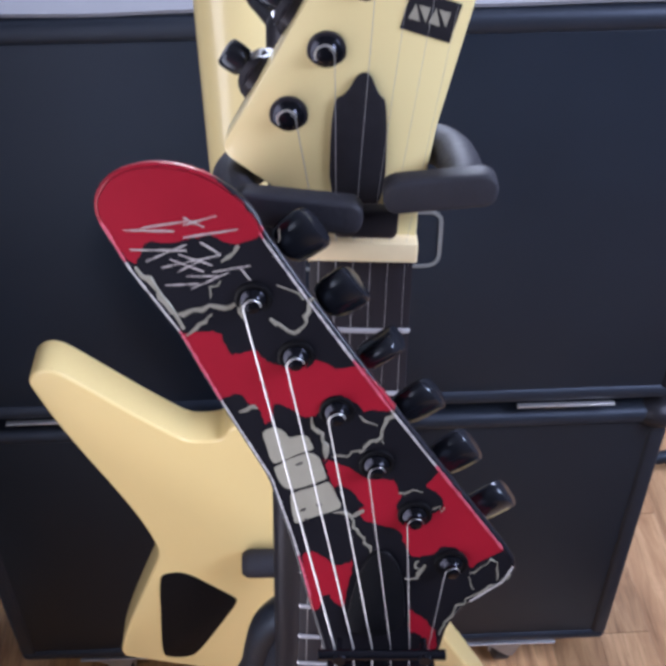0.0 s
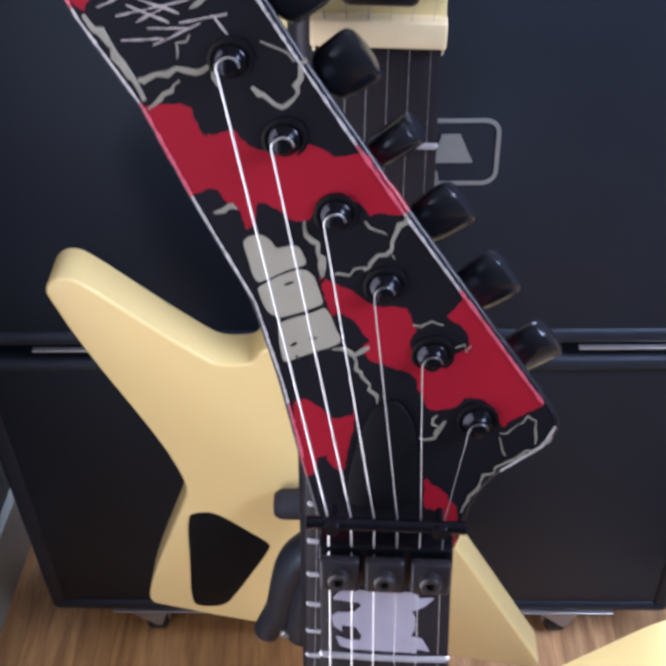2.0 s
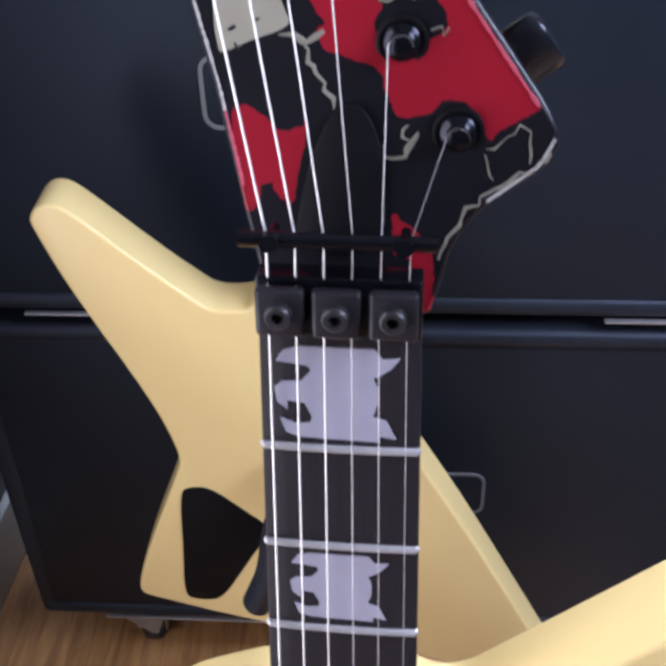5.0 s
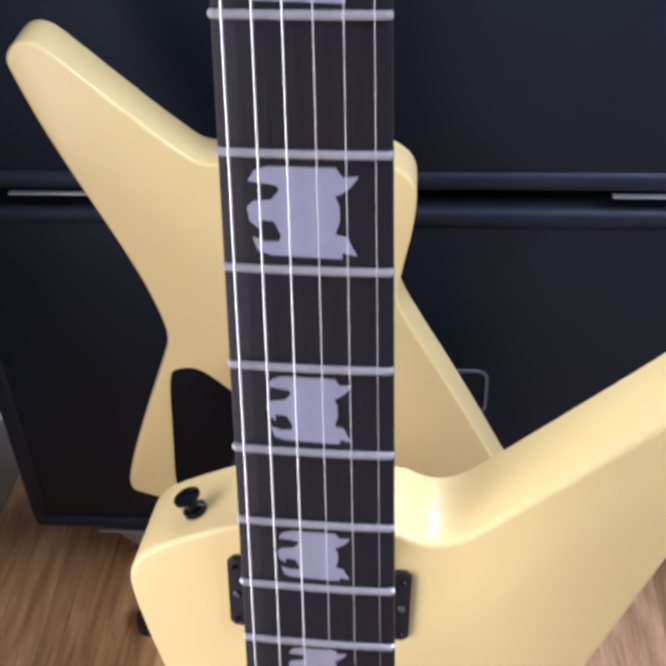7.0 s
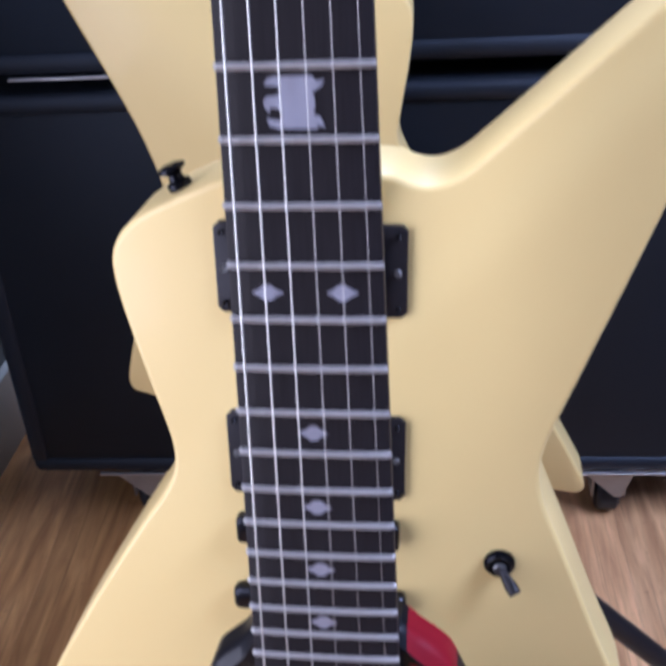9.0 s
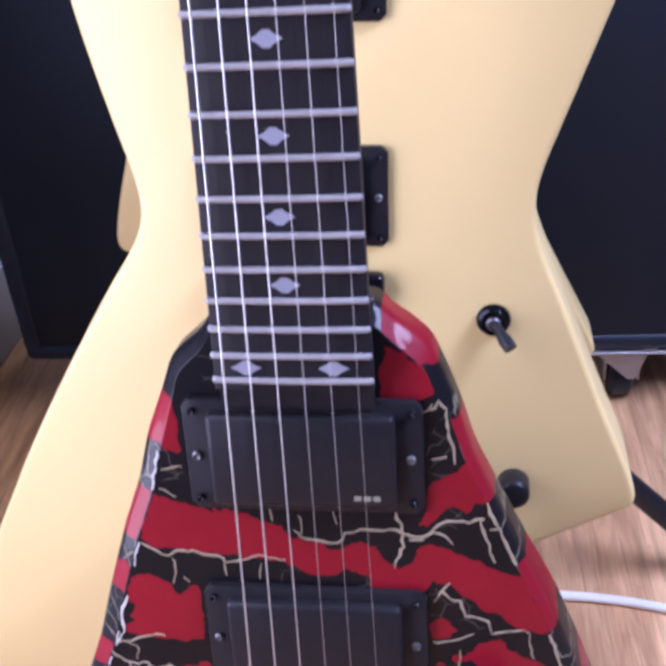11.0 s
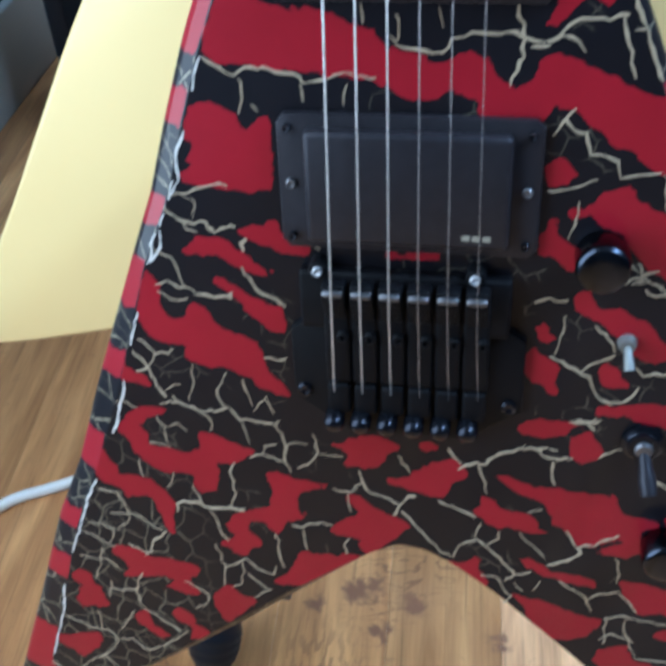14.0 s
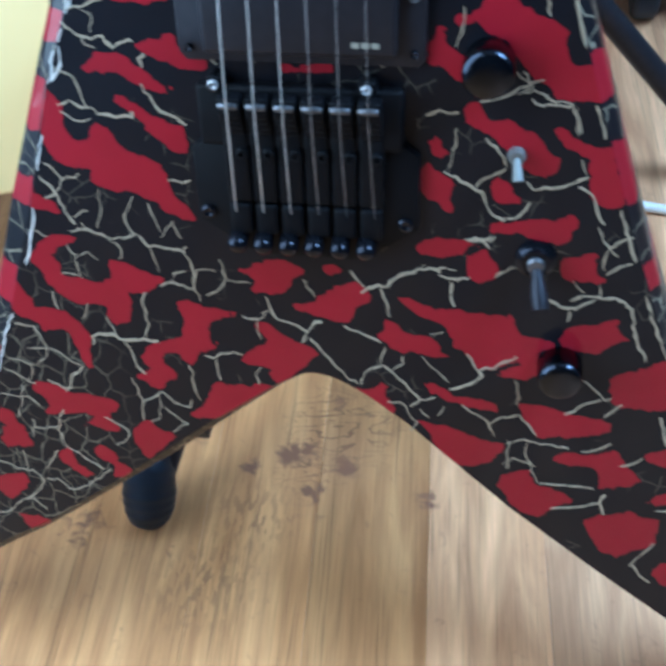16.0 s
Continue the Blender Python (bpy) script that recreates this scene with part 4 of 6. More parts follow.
def body_field(me):
    co = np.empty(len(me.vertices) * 3)
    me.vertices.foreach_get("co", co)
    co = co.reshape(-1, 3)
    P = np.stack((co[:, 0], -co[:, 1]), 1) * 1000
    jit = np.array([(noise.noise(Vector((x / 5.0, q / 4.0, 5.0))), noise.noise(Vector((x / 5.0, q / 4.0, 17.0)))) for x, q in P])
    fine = np.array([(noise.noise(Vector((x / 2.4, q / 2.0, 31.0))), noise.noise(Vector((x / 2.4, q / 2.0, 43.0)))) for x, q in P])
    f = depth_in_patches(P + 1.2 * jit + 1.1 * fine) / 3.0 + 0.06
    for k, ((x, q), z) in enumerate(zip(P, co[:, 2])):
        if z < FACE - 0.0005 and abs(x) > 20 and q < 470 + 2.45 * abs(x):
            # the bevel and sides carry on with patches of their own; beside the neck they are black
            if 0 < x < 31 and q < 482:
                f[k] = -1.0
                continue
            f[k] = max(min(q - a, c - q) for a, c in (SIDE_WEST if x < 0 else SIDE_EAST)) / 3.0 + 0.7 * noise.noise(Vector((x / 6.0, q / 5.0, z * 150)))
    return f


# edge of the face and the outer edge of the bevel, down the east side, through the notch and up the west side, in millimetres
EDGES = [(28.5, 470, 28.5, 462), (34.8, 476.8, 34.6, 468.7), (40.1, 481.6, 41.2, 473.5), (46.2, 487.4, 48.4, 480.2), (50, 497.3, 54.2, 494.0), (55, 508, 58.6, 506.2), (61, 526, 64.2, 524.7), (69.3, 545, 72.4, 544), (81, 573.5, 84.4, 572), (93, 601, 97, 599.5),
         (103, 631, 108, 629.5), (115.5, 667, 120.3, 665.5), (131, 711, 135.8, 709.5), (151, 762, 156, 760.5), (175, 825, 180, 823.5), (205, 898, 211, 897), (226, 958, 239, 981)]
EDGES += [(178, 926, 176, 929), (136, 892.5, 135, 896), (92, 855.5, 91, 859), (41, 806.5, 40, 810), (21, 790.5, 20, 793.8), (7.8, 783, 7.5, 786.5), (-3.4, 781, -3.4, 784.5), (-16.4, 788, -16.8, 794), (-51, 815, -51, 823.5), (-79, 839, -79, 848.5),
          (-111, 866, -111.4, 874.5), (-151, 898, -152, 907), (-179, 916.5, -179, 925.5), (-203, 936, -208, 947)]
EDGES += [(-212, 950, -238.6, 980.7), (-197.7, 927, -214.5, 920), (-172, 851, -187, 846.5), (-155.3, 796, -167, 791.5), (-140.3, 759, -150.5, 756), (-121.8, 711, -133, 707.5), (-112.8, 684, -122.5, 681), (-101.6, 648.5, -108.5, 645.5),
          (-89.8, 623, -98.2, 620), (-81.3, 594.6, -89.5, 592), (-71.1, 564, -79, 561.5), (-62.1, 542, -70, 539.5), (-56, 520, -63.5, 517.5), (-49.6, 501, -55.5, 499), (-46.2, 489.4, -50.5, 485.5), (-35.7, 479.6, -38, 475), (-28.5, 466, -28.5, 462)]


def tight(poly):
    """Rounds the corners of an outline within 2 mm, the same way for the face and the bevel."""
    P = [Vector(p) for p in poly]
    out = []
    for a, p, c in zip(P[-1:] + P[:-1], P, P[1:] + P[:1]):
        r1, r2 = min(0.35, 0.0035 / (a - p).length), min(0.35, 0.0035 / (c - p).length)
        out += [p.lerp(a, r1), (p * 2 + p.lerp(a, r1) + p.lerp(c, r2)) / 4, p.lerp(c, r2)]
    return out


inner = tight([(x / 1000, -q / 1000) for x, q, _, _ in EDGES])
outer = tight([(x / 1000, -q / 1000) for _, _, x, q in EDGES])
fine_in, fine_out = [], []
for i in range(len(inner)):
    k = (i + 1) % len(inner)
    n = max(1, round((outer[k] - outer[i]).length / 0.004))
    fine_in += [inner[i].lerp(inner[k], j / n) for j in range(n)]
    fine_out += [outer[i].lerp(outer[k], j / n) for j in range(n)]
bm = bmesh.new()
# the horns beside the neck are cut thinner at the back
thin = [0.50 + 0.50 * min(1, max(0, (-c.y - 0.530) / 0.12)) for c in fine_out]
rings = [[bm.verts.new((*a.lerp(c, u), FACE + (z * k if z < -0.01 else z))) for a, c, k in zip(fine_in, fine_out, thin)] for u, z in ((0, 0), (0.035, -0.00006), (0.08, -0.00026), (0.13, -0.0006), (0.40, -0.0024), (0.66, -0.0040), (0.82, -0.0052), (0.91, -0.0063), (0.97, -0.0077), (1, -0.0096), (1, -0.0260), (1, -0.0395), (0.85, -0.0420), (0, -0.0425))]
for a, c in zip(rings, rings[1:]):
    for i in range(len(a)):
        k = (i + 1) % len(a)
        bm.faces.new((a[i], a[k], c[k], c[i]))
bm.faces.new(rings[-1][::-1])
face_bm = bmesh.new()
face_bm.faces.new([face_bm.verts.new(v.co) for v in rings[0]])
grid_cut(face_bm, -0.236, 0.236, -0.98, -0.46, 0.0022)
bmesh.ops.triangulate(face_bm, faces=face_bm.faces[:])
me = bpy.data.meshes.new("tmp")
face_bm.to_mesh(me)
face_bm.free()
bm.from_mesh(me)
bpy.data.meshes.remove(me)
bmesh.ops.remove_doubles(bm, verts=bm.verts, dist=0.00005)
body = part("body", bm, CRACKLE, red_guitar, "glossy red and black crackle-painted body with bevelled edges")
body.data.set_sharp_from_angle(angle=radians(18))
body.data.attributes.new("red", "FLOAT", "POINT").data.foreach_set("value", body_field(body.data))
# the bevels are crazed all over
body.data.attributes.new("cracked", "FLOAT", "POINT").data.foreach_set("value", [0.6 if v.co.z < FACE - 0.0002 and v.co.y < -0.5 else 0.4 * min(1, max(0, (-v.co.x - 0.085) / 0.03)) * min(1, max(0, (-v.co.y - 0.72) / 0.05)) for v in body.data.vertices])


# bright line where the bevel meets the face, in the black stretches
WEST_LINES = ((-86.4, 612, -88.6, 620), (-91.6, 626, -93.4, 631), (-96, 634, -98.4, 639, -97.8, 643, -101, 648), (-108, 670, -113, 686), (-119, 704, -120, 711, -124.5, 724, -128, 733), (-140, 760, -146, 772, -155, 796, -160, 808), (-168, 830, -172.5, 851, -184, 884),
             (-58, 523, -61, 535, -62.5, 541), (-71.3, 566, -74.8, 578), (-79.5, 593, -83.8, 603, -84.2, 612, -88, 619), (-93.5, 633, -94.5, 640, -99, 647))
for line in WEST_LINES:
    bm = bmesh.new()
    ribbon(bm, [(x / 1000, q / 1000) for x, q in zip(line[::2], line[1::2])], 0.0010, FACE + 0.0003, 0.0005)
    part("edge_line", bm, PALE_LINE, body, "thin bright line along the bevel", smooth=False)
EAST_LINES = ((68.8, 543, 75, 558, 80.5, 571), (94, 603, 101, 627), (107.5, 648, 112, 661), (121.5, 690, 130, 713), (136, 729, 149.5, 760))
for line in EAST_LINES:
    bm = bmesh.new()
    ribbon(bm, [(x / 1000, q / 1000) for x, q in zip(line[::2], line[1::2])], 0.0010, FACE + 0.0003, 0.0005)
    part("edge_line", bm, CRACK, body, "thin pale line along the bevel", smooth=False)


def body_crack(width, *mm):
    """One long pale crack over the face; width and places in millimetres."""
    bm = bmesh.new()
    ribbon(bm, [(x / 1000, q / 1000) for x, q in zip(mm[::2], mm[1::2])], 0.60 * width / 1000, FACE + 0.0003, 0.00075)
    part("pale_crack", bm, CRACK, body, "pale crack in the paint", smooth=False)


body_crack(1.3, -88, 618, -83, 618, -79, 616, -73, 614, -69, 613, -66, 614)
body_crack(0.9, -82, 618, -79, 620, -79, 624, -80, 627)
body_crack(1.6, -91, 624, -88, 627, -84, 629, -80, 629, -76, 628, -75, 630, -72, 632, -67, 630, -64, 630)
body_crack(0.9, -84, 629, -83, 632, -79, 633)
body_crack(0.9, -76, 630, -72, 633)
body_crack(0.9, -101, 708, -97, 704, -94, 704)
body_crack(0.9, -88, 694, -89, 698, -88, 702, -90, 708, -91, 712)
body_crack(2.2, -61, 634, -62, 637, -62, 640)
body_crack(2.0, -63, 647, -62, 650, -60, 652, -59, 656, -57, 658, -51, 660, -47, 663)
body_crack(1.0, -97, 641, -93, 643, -90, 645, -88, 650, -87, 655, -87, 657)
body_crack(1.4, -98, 657, -93, 655, -89, 657, -85, 658, -83, 660)
body_crack(2.6, -83, 660, -78, 660, -73, 661, -69, 660, -68, 658)
body_crack(1.0, -98, 660, -95, 662, -91, 663, -86, 662)
body_crack(1.0, -110, 683, -106, 685, -104, 688, -103, 690, -97, 688, -95, 687)
body_crack(1.5, -113, 688, -110, 692, -107, 696, -105, 693, -103, 689)
body_crack(1.8, -113, 699, -107, 697, -106, 701, -104, 705, -102, 709, -101, 711)
body_crack(1.8, -104, 715, -100, 713, -96, 713, -93, 715, -88, 716, -87, 717, -80, 716, -75, 714)
body_crack(1.0, -98, 710, -97, 713)
body_crack(1.0, -74, 696, -76, 701, -78, 705, -78, 710, -76, 713, -74, 714)
body_crack(1.0, -68, 699, -67, 704, -64, 712)
body_crack(1.2, -86, 718, -84, 720, -82, 724, -84, 727)
body_crack(1.4, -74, 714, -71, 718, -70, 720, -66, 719, -63, 720, -59, 720, -55, 721, -53, 719)
body_crack(1.0, -64, 715, -62, 711, -58, 706, -57, 711, -55, 715)
body_crack(1.0, -69, 720, -68, 726, -67, 732)
body_crack(1.0, -106, 721, -106, 724, -104, 726, -104, 732, -103, 738)
body_crack(1.0, -124, 715, -119, 716, -115, 718)
body_crack(0.7, -103, 726, -98, 725, -94, 728)
body_crack(0.7, -112, 737, -108, 736, -104, 737)
body_crack(1.3, -55, 721, -54, 723, -52, 729, -52, 738, -50, 746)
body_crack(1.3, -67, 740, -63, 738, -61, 737, -57, 739, -52, 740)
body_crack(0.9, -61, 736, -60, 733, -55, 731)
body_crack(0.9, -52, 736, -51, 731, -47, 730, -42, 730)
body_crack(1.3, -39, 724, -38, 730, -38, 734, -41, 740, -44, 742, -47, 743)
body_crack(0.7, -38, 734, -33, 735, -27, 735)
body_crack(1.4, -75, 744, -77, 748, -76, 754, -76, 761, -78, 768)
body_crack(2.2, -104, 775, -103, 770, -100, 769, -94, 768, -90, 771, -84, 770, -76, 770, -72, 770)
body_crack(1.0, -95, 758, -94, 762, -92, 768)
body_crack(1.3, -88, 772, -86, 779, -84, 786, -81, 790)
body_crack(0.9, -118, 746, -118, 752, -117, 756)
body_crack(0.9, -103, 752, -104, 757, -107, 761)
body_crack(0.9, -141, 766, -135, 767, -131, 767, -129, 774, -127, 777, -128, 783, -134, 790)
body_crack(1.0, -137, 780, -131, 780, -125, 779, -121, 782, -116, 786, -112, 788)
body_crack(2.4, -111, 787, -114, 792, -118, 795, -120, 802, -123, 805)
body_crack(0.8, -148, 786, -142, 788, -136, 790)
body_crack(0.8, -152, 793, -146, 796, -141, 800, -137, 801)
body_crack(0.8, -136, 789, -139, 798, -140, 800)
body_crack(0.8, -156, 809, -148, 811, -142, 810, -138, 815)
body_crack(0.8, -144, 802, -147, 813, -151, 824)
body_crack(1.0, -130, 799, -124, 802, -121, 804)
body_crack(1.0, -144, 830, -138, 830, -131, 828)
body_crack(1.0, -143, 825, -145, 832, -146, 836)
body_crack(1.6, -126, 817, -130, 823, -131, 830, -130, 839)
body_crack(1.0, -130, 840, -124, 845, -118, 850, -112, 855)
body_crack(1.0, -134, 844, -138, 850, -143, 858)
body_crack(1.0, -172, 853, -166, 856, -158, 860, -151, 860, -147, 864, -146, 867)
body_crack(1.0, -154, 846, -153, 851, -153, 859)
body_crack(1.3, -186, 890, -180, 895, -172, 894, -164, 886, -156, 880, -149, 873, -146, 866)
body_crack(1.0, -145, 866, -138, 865, -134, 869, -132, 872, -122, 867, -113, 859, -108, 854)
body_crack(1.0, -157, 880, -152, 883, -149, 889)
body_crack(1.0, -105, 819, -99, 823, -95, 826, -95, 832, -98, 835, -102, 837)
body_crack(1.0, -88, 793, -86, 800, -85, 807, -85, 815, -86, 819)
body_crack(1.0, -85, 807, -79, 804, -74, 801, -72, 802, -69, 806, -65, 807, -62, 809, -60, 803)
body_crack(1.0, -76, 802, -76, 810, -78, 817, -82, 820)
body_crack(0.8, -74, 810, -69, 815, -64, 819, -72, 825)
body_crack(1.2, -59, 782, -58, 789, -58, 797, -56, 803)
body_crack(1.2, -51, 776, -47, 777, -42, 774, -37, 773, -33, 774)
body_crack(1.0, -47, 778, -46, 784, -45, 790)
body_crack(1.0, -26, 781, -28, 786, -27, 791)
body_crack(1.0, -26, 755, -25, 760, -24, 765)
body_crack(1.0, -19, 748, -23, 751)
body_crack(1.2, -32, 753, -27, 754, -25, 754, -21, 751)
body_crack(1.7, -21, 741, -20, 746, -18, 751, -15, 753, -9, 755, -6, 757, -3, 759)
body_crack(2.2, 3, 753, -0, 754, -3, 759, -6, 765)
body_crack(1.2, -2, 762, 3, 768, 8, 775, 13, 782, 19, 786)
body_crack(1.2, -4, 731, -2, 735, 1, 740)
body_crack(1.6, 13, 754, 17, 756, 21, 758, 26, 760, 29, 762)
body_crack(1.0, 31, 764, 30, 768, 29, 774)
body_crack(1.0, 35, 777, 39, 772, 39, 768)
body_crack(1.0, 33, 795, 38, 795, 42, 799, 43, 804, 46, 806, 43, 811)
body_crack(1.0, 47, 798, 51, 802)
body_crack(1.0, 56, 800, 58, 795)
body_crack(1.0, 51, 756, 56, 754)
body_crack(1.4, 20, 786, 22, 779, 25, 776, 30, 774, 35, 778, 38, 781, 42, 786, 46, 791, 46, 794, 43, 797)
body_crack(1.2, 46, 792, 50, 792, 54, 790)
body_crack(0.9, 47, 768, 51, 773, 56, 777, 59, 781)
body_crack(0.9, 45, 723, 47, 720)
body_crack(0.9, 56, 721, 60, 722)
body_crack(1.6, 16, 725, 19, 729, 22, 733)
body_crack(2.4, 21, 736, 24, 734, 28, 732, 32, 733, 35, 728, 40, 725, 45, 723, 52, 722, 56, 721)
body_crack(1.2, 29, 733, 31, 740, 33, 748)
body_crack(1.8, 52, 722, 54, 725, 59, 727, 63, 726, 66, 725)
body_crack(1.8, 59, 727, 58, 732, 60, 740)
body_crack(1.6, 63, 707, 67, 707, 71, 707, 73, 705)
body_crack(1.6, -36, 633, -34, 636, -33, 638)
body_crack(1.2, 12, 633, 19, 633, 26, 633, 29, 637, 33, 634)
body_crack(1.2, -18, 637, -16, 633)
body_crack(1.4, -58, 688, -52, 688, -48, 687)
body_crack(2.2, 47, 654, 52, 653, 58, 653)
body_crack(1.0, 58, 659, 57, 666, 56, 672, 55, 677)
body_crack(1.6, 68, 663, 72, 666, 76, 670, 77, 674)
body_crack(1.6, 54, 678, 58, 680, 63, 683, 68, 686, 71, 691, 74, 696, 78, 698)
body_crack(1.2, 66, 683, 69, 679, 74, 677, 77, 675)
body_crack(1.4, 77, 697, 82, 696, 85, 694, 87, 689)
body_crack(1.6, 85, 680, 88, 683, 95, 682, 99, 681, 105, 678, 108, 677)
body_crack(1.4, 104, 681, 108, 683, 111, 686, 113, 692, 116, 697)
body_crack(1.4, 114, 699, 117, 704, 120, 708, 123, 711)
body_crack(1.2, 120, 708, 122, 705, 128, 702)
body_crack(1.2, 119, 708, 118, 713, 119, 718)
body_crack(1.4, 120, 720, 123, 717, 129, 714)
body_crack(1.0, 104, 670, 107, 676)
body_crack(1.0, 78, 636, 82, 640)
body_crack(1.6, 66, 649, 72, 647, 77, 644, 82, 642, 88, 639)
body_crack(1.2, 81, 645, 85, 643, 90, 645)
body_crack(1.4, 84, 647, 88, 649, 95, 649, 99, 648)
body_crack(1.6, 99, 648, 101, 654, 103, 659)
body_crack(1.4, 63, 708, 69, 708, 72, 709, 73, 711)
body_crack(1.4, 76, 724, 80, 721, 84, 719)
body_crack(1.0, 72, 708, 75, 705)
body_crack(2.0, 98, 734, 102, 735, 106, 738, 110, 737, 113, 734, 117, 732)
body_crack(1.8, 107, 738, 107, 744)
body_crack(2.2, 107, 733, 112, 731, 118, 731, 125, 731, 129, 732, 132, 736, 134, 744, 138, 755, 141, 762)
body_crack(1.2, 118, 731, 118, 725)
body_crack(1.0, 107, 724, 112, 729)
body_crack(2.0, 66, 764, 69, 768, 72, 773, 73, 777, 68, 781, 60, 785)
body_crack(1.8, 72, 773, 78, 771, 83, 767, 88, 764)
body_crack(1.4, 88, 777, 90, 783, 90, 791)
body_crack(1.2, 65, 794, 70, 797, 76, 800, 78, 804, 81, 810)
body_crack(1.2, 78, 803, 84, 799, 91, 796, 96, 802, 100, 808)
body_crack(1.4, 116, 774, 122, 779, 127, 784, 130, 783)
body_crack(1.4, 112, 795, 118, 788, 126, 784)
body_crack(2.0, 128, 795, 132, 790, 135, 786)
body_crack(2.4, 151, 791, 154, 798, 157, 808)
body_crack(1.6, 139, 823, 144, 820, 148, 816)
body_crack(1.0, 87, 814, 92, 811, 100, 812, 108, 813, 115, 814)
body_crack(1.0, 121, 816, 128, 813, 133, 809)
body_crack(1.0, 86, 827, 91, 823, 97, 824, 101, 827)
body_crack(1.0, 88, 813, 88, 822, 88, 830)
body_crack(1.0, 96, 812, 96, 820, 100, 830, 103, 837)
body_crack(1.1, 104, 837, 112, 837, 120, 837, 129, 838)
body_crack(1.4, 110, 854, 117, 852, 127, 849, 132, 847)
body_crack(1.4, 152, 887, 155, 880, 161, 870)
body_crack(1.4, 153, 884, 156, 892, 163, 898)
body_crack(2.0, 134, 840, 133, 847, 135, 854)
body_crack(1.0, 158, 849, 165, 847)
body_crack(1.8, -7, 558, -4, 561, 2, 562, 8, 564, 11, 563, 14, 559, 20, 557, 27, 557, 34, 556, 38, 558, 45, 559, 49, 556, 52, 552, 57, 551, 62, 552, 65, 550, 68, 550)
body_crack(1.8, 34, 548, 36, 553, 37, 558, 36, 566, 33, 574)
body_crack(0.9, -4, 550, -3, 555, -4, 560)
body_crack(0.9, 10, 549, 11, 555)
body_crack(0.9, -54, 582, -52, 585)
body_crack(0.9, -21, 574, -22, 582)
body_crack(0.9, -15, 548, -15, 554)
body_crack(1.4, 38, 561, 45, 560)
body_crack(1.4, 48, 557, 54, 558, 56, 562)
body_crack(1.4, 54, 580, 52, 584, 48, 590)
body_crack(1.4, 51, 583, 54, 588, 58, 589, 60, 596, 65, 596, 70, 598, 71, 604)
body_crack(1.6, 66, 550, 68, 556, 70, 562, 72, 570)
body_crack(1.6, -70, 567, -64, 570, -60, 573, -56, 569, -49, 570, -38, 571, -36, 575, -30, 573, -22, 571, -11, 572)
body_crack(1.2, -58, 573, -57, 581, -59, 586)
body_crack(1.2, -36, 575, -36, 581)
body_crack(1.2, 71, 604, 78, 603, 84, 602)
body_crack(1.2, 85, 602, 87, 609, 88, 616)
body_crack(1.3, 47, 610, 52, 610, 57, 608, 64, 605)
body_crack(1.0, 59, 614, 58, 623, 56, 628)
body_crack(1.0, 70, 555, 74, 554)
body_crack(1.2, 80, 636, 84, 642, 79, 645)
body_crack(1.2, 84, 642, 92, 647, 99, 648)
body_crack(1.2, 100, 649, 102, 660)
body_crack(1.8, 48, 504, 51, 500, 54, 503, 55, 514, 57, 522, 57, 526)
body_crack(1.2, 49, 501, 45, 505)
body_crack(1.2, 48, 524, 54, 523)
body_crack(1.2, -57, 531, -51, 529, -49, 530)
body_crack(0.8, -59, 540, -53, 544)


neck_back(red_guitar, BLACK, 0.50, "glossy dark neck")
board = fretboard(red_guitar, EBONY)

# headstock, tilted back
HK, HB = 0.2, -0.0193


def head_n(p):
    return HB - HK * p.y


HEAD = [(0.0215, 0.004), (0.0243, -0.005), (0.0270, -0.0170), (0.0362, -0.0280), (0.0500, -0.0365), (0.0540, -0.0440), (0.0490, -0.0525), (0.005, -0.1105), (-0.026, -0.1535), (-0.0430, -0.1785), (-0.0456, -0.1850), (-0.0520, -0.1920), (-0.0610, -0.1980), (-0.0700, -0.2013), (-0.0780, -0.2024), (-0.0855, -0.2020), (-0.0936, -0.1996), (-0.0990, -0.1948),
        (-0.1012, -0.1893), (-0.1005, -0.1835), (-0.0914, -0.166), (-0.0744, -0.142), (-0.0598, -0.1135), (-0.0429, -0.0833), (-0.0350, -0.0572), (-0.0285, -0.030), (-0.0225, -0.006), (-0.0215, 0.004)]
RED_PATCHES.clear()
red_patch(-89.4, -167.7, -87.8, -168.8, -86.8, -172.6, -84.3, -175.4, -81.7, -176.8, -78.3, -175.2, -74.5, -175.4, -69.9, -177.2, -65.4, -176.9, -61.6, -178.2, -58.7, -177.2, -55.0, -175.3, -51.2, -174.9, -47.4, -176.8, -41.7, -178.6, -51.4, -191.4, -62.8, -200.2, -74.3, -203.9, -86.0, -203.9, -97.3, -200.3, -102.9, -192.3, -102.6, -185.6, -97.7, -178.0, -91.6, -169.6)
red_patch(-73.2, -141.2, -65.6, -142.5, -60.6, -142.9, -59.2, -140.1, -57.7, -135.6, -55.1, -132.7, -51.1, -135.1, -47.2, -134.6, -41.1, -130.1, -34.9, -128.0, -25.5, -131.4, -20.9, -130.3, -19.2, -128.0, -15.2, -127.9, -10.7, -128.5, -8.4, -129.3, 6.2, -111.3, -0.1, -111.2, -7.1, -111.0, -9.4, -113.4, -15.2, -117.8, -21.0, -116.7, -23.4, -111.6, -25.8, -108.2, -29.3, -108.7, -31.6, -110.1, -34.5, -112.1, -37.4, -113.8, -40.3, -114.1, -41.6, -111.5, -42.4, -105.2, -44.7, -106.3, -45.8, -110.9, -47.5, -112.6, -50.4, -114.5, -51.4, -117.0, -53.7, -118.4, -56.1, -117.6, -59.8, -115.9, -66.4, -126.0)
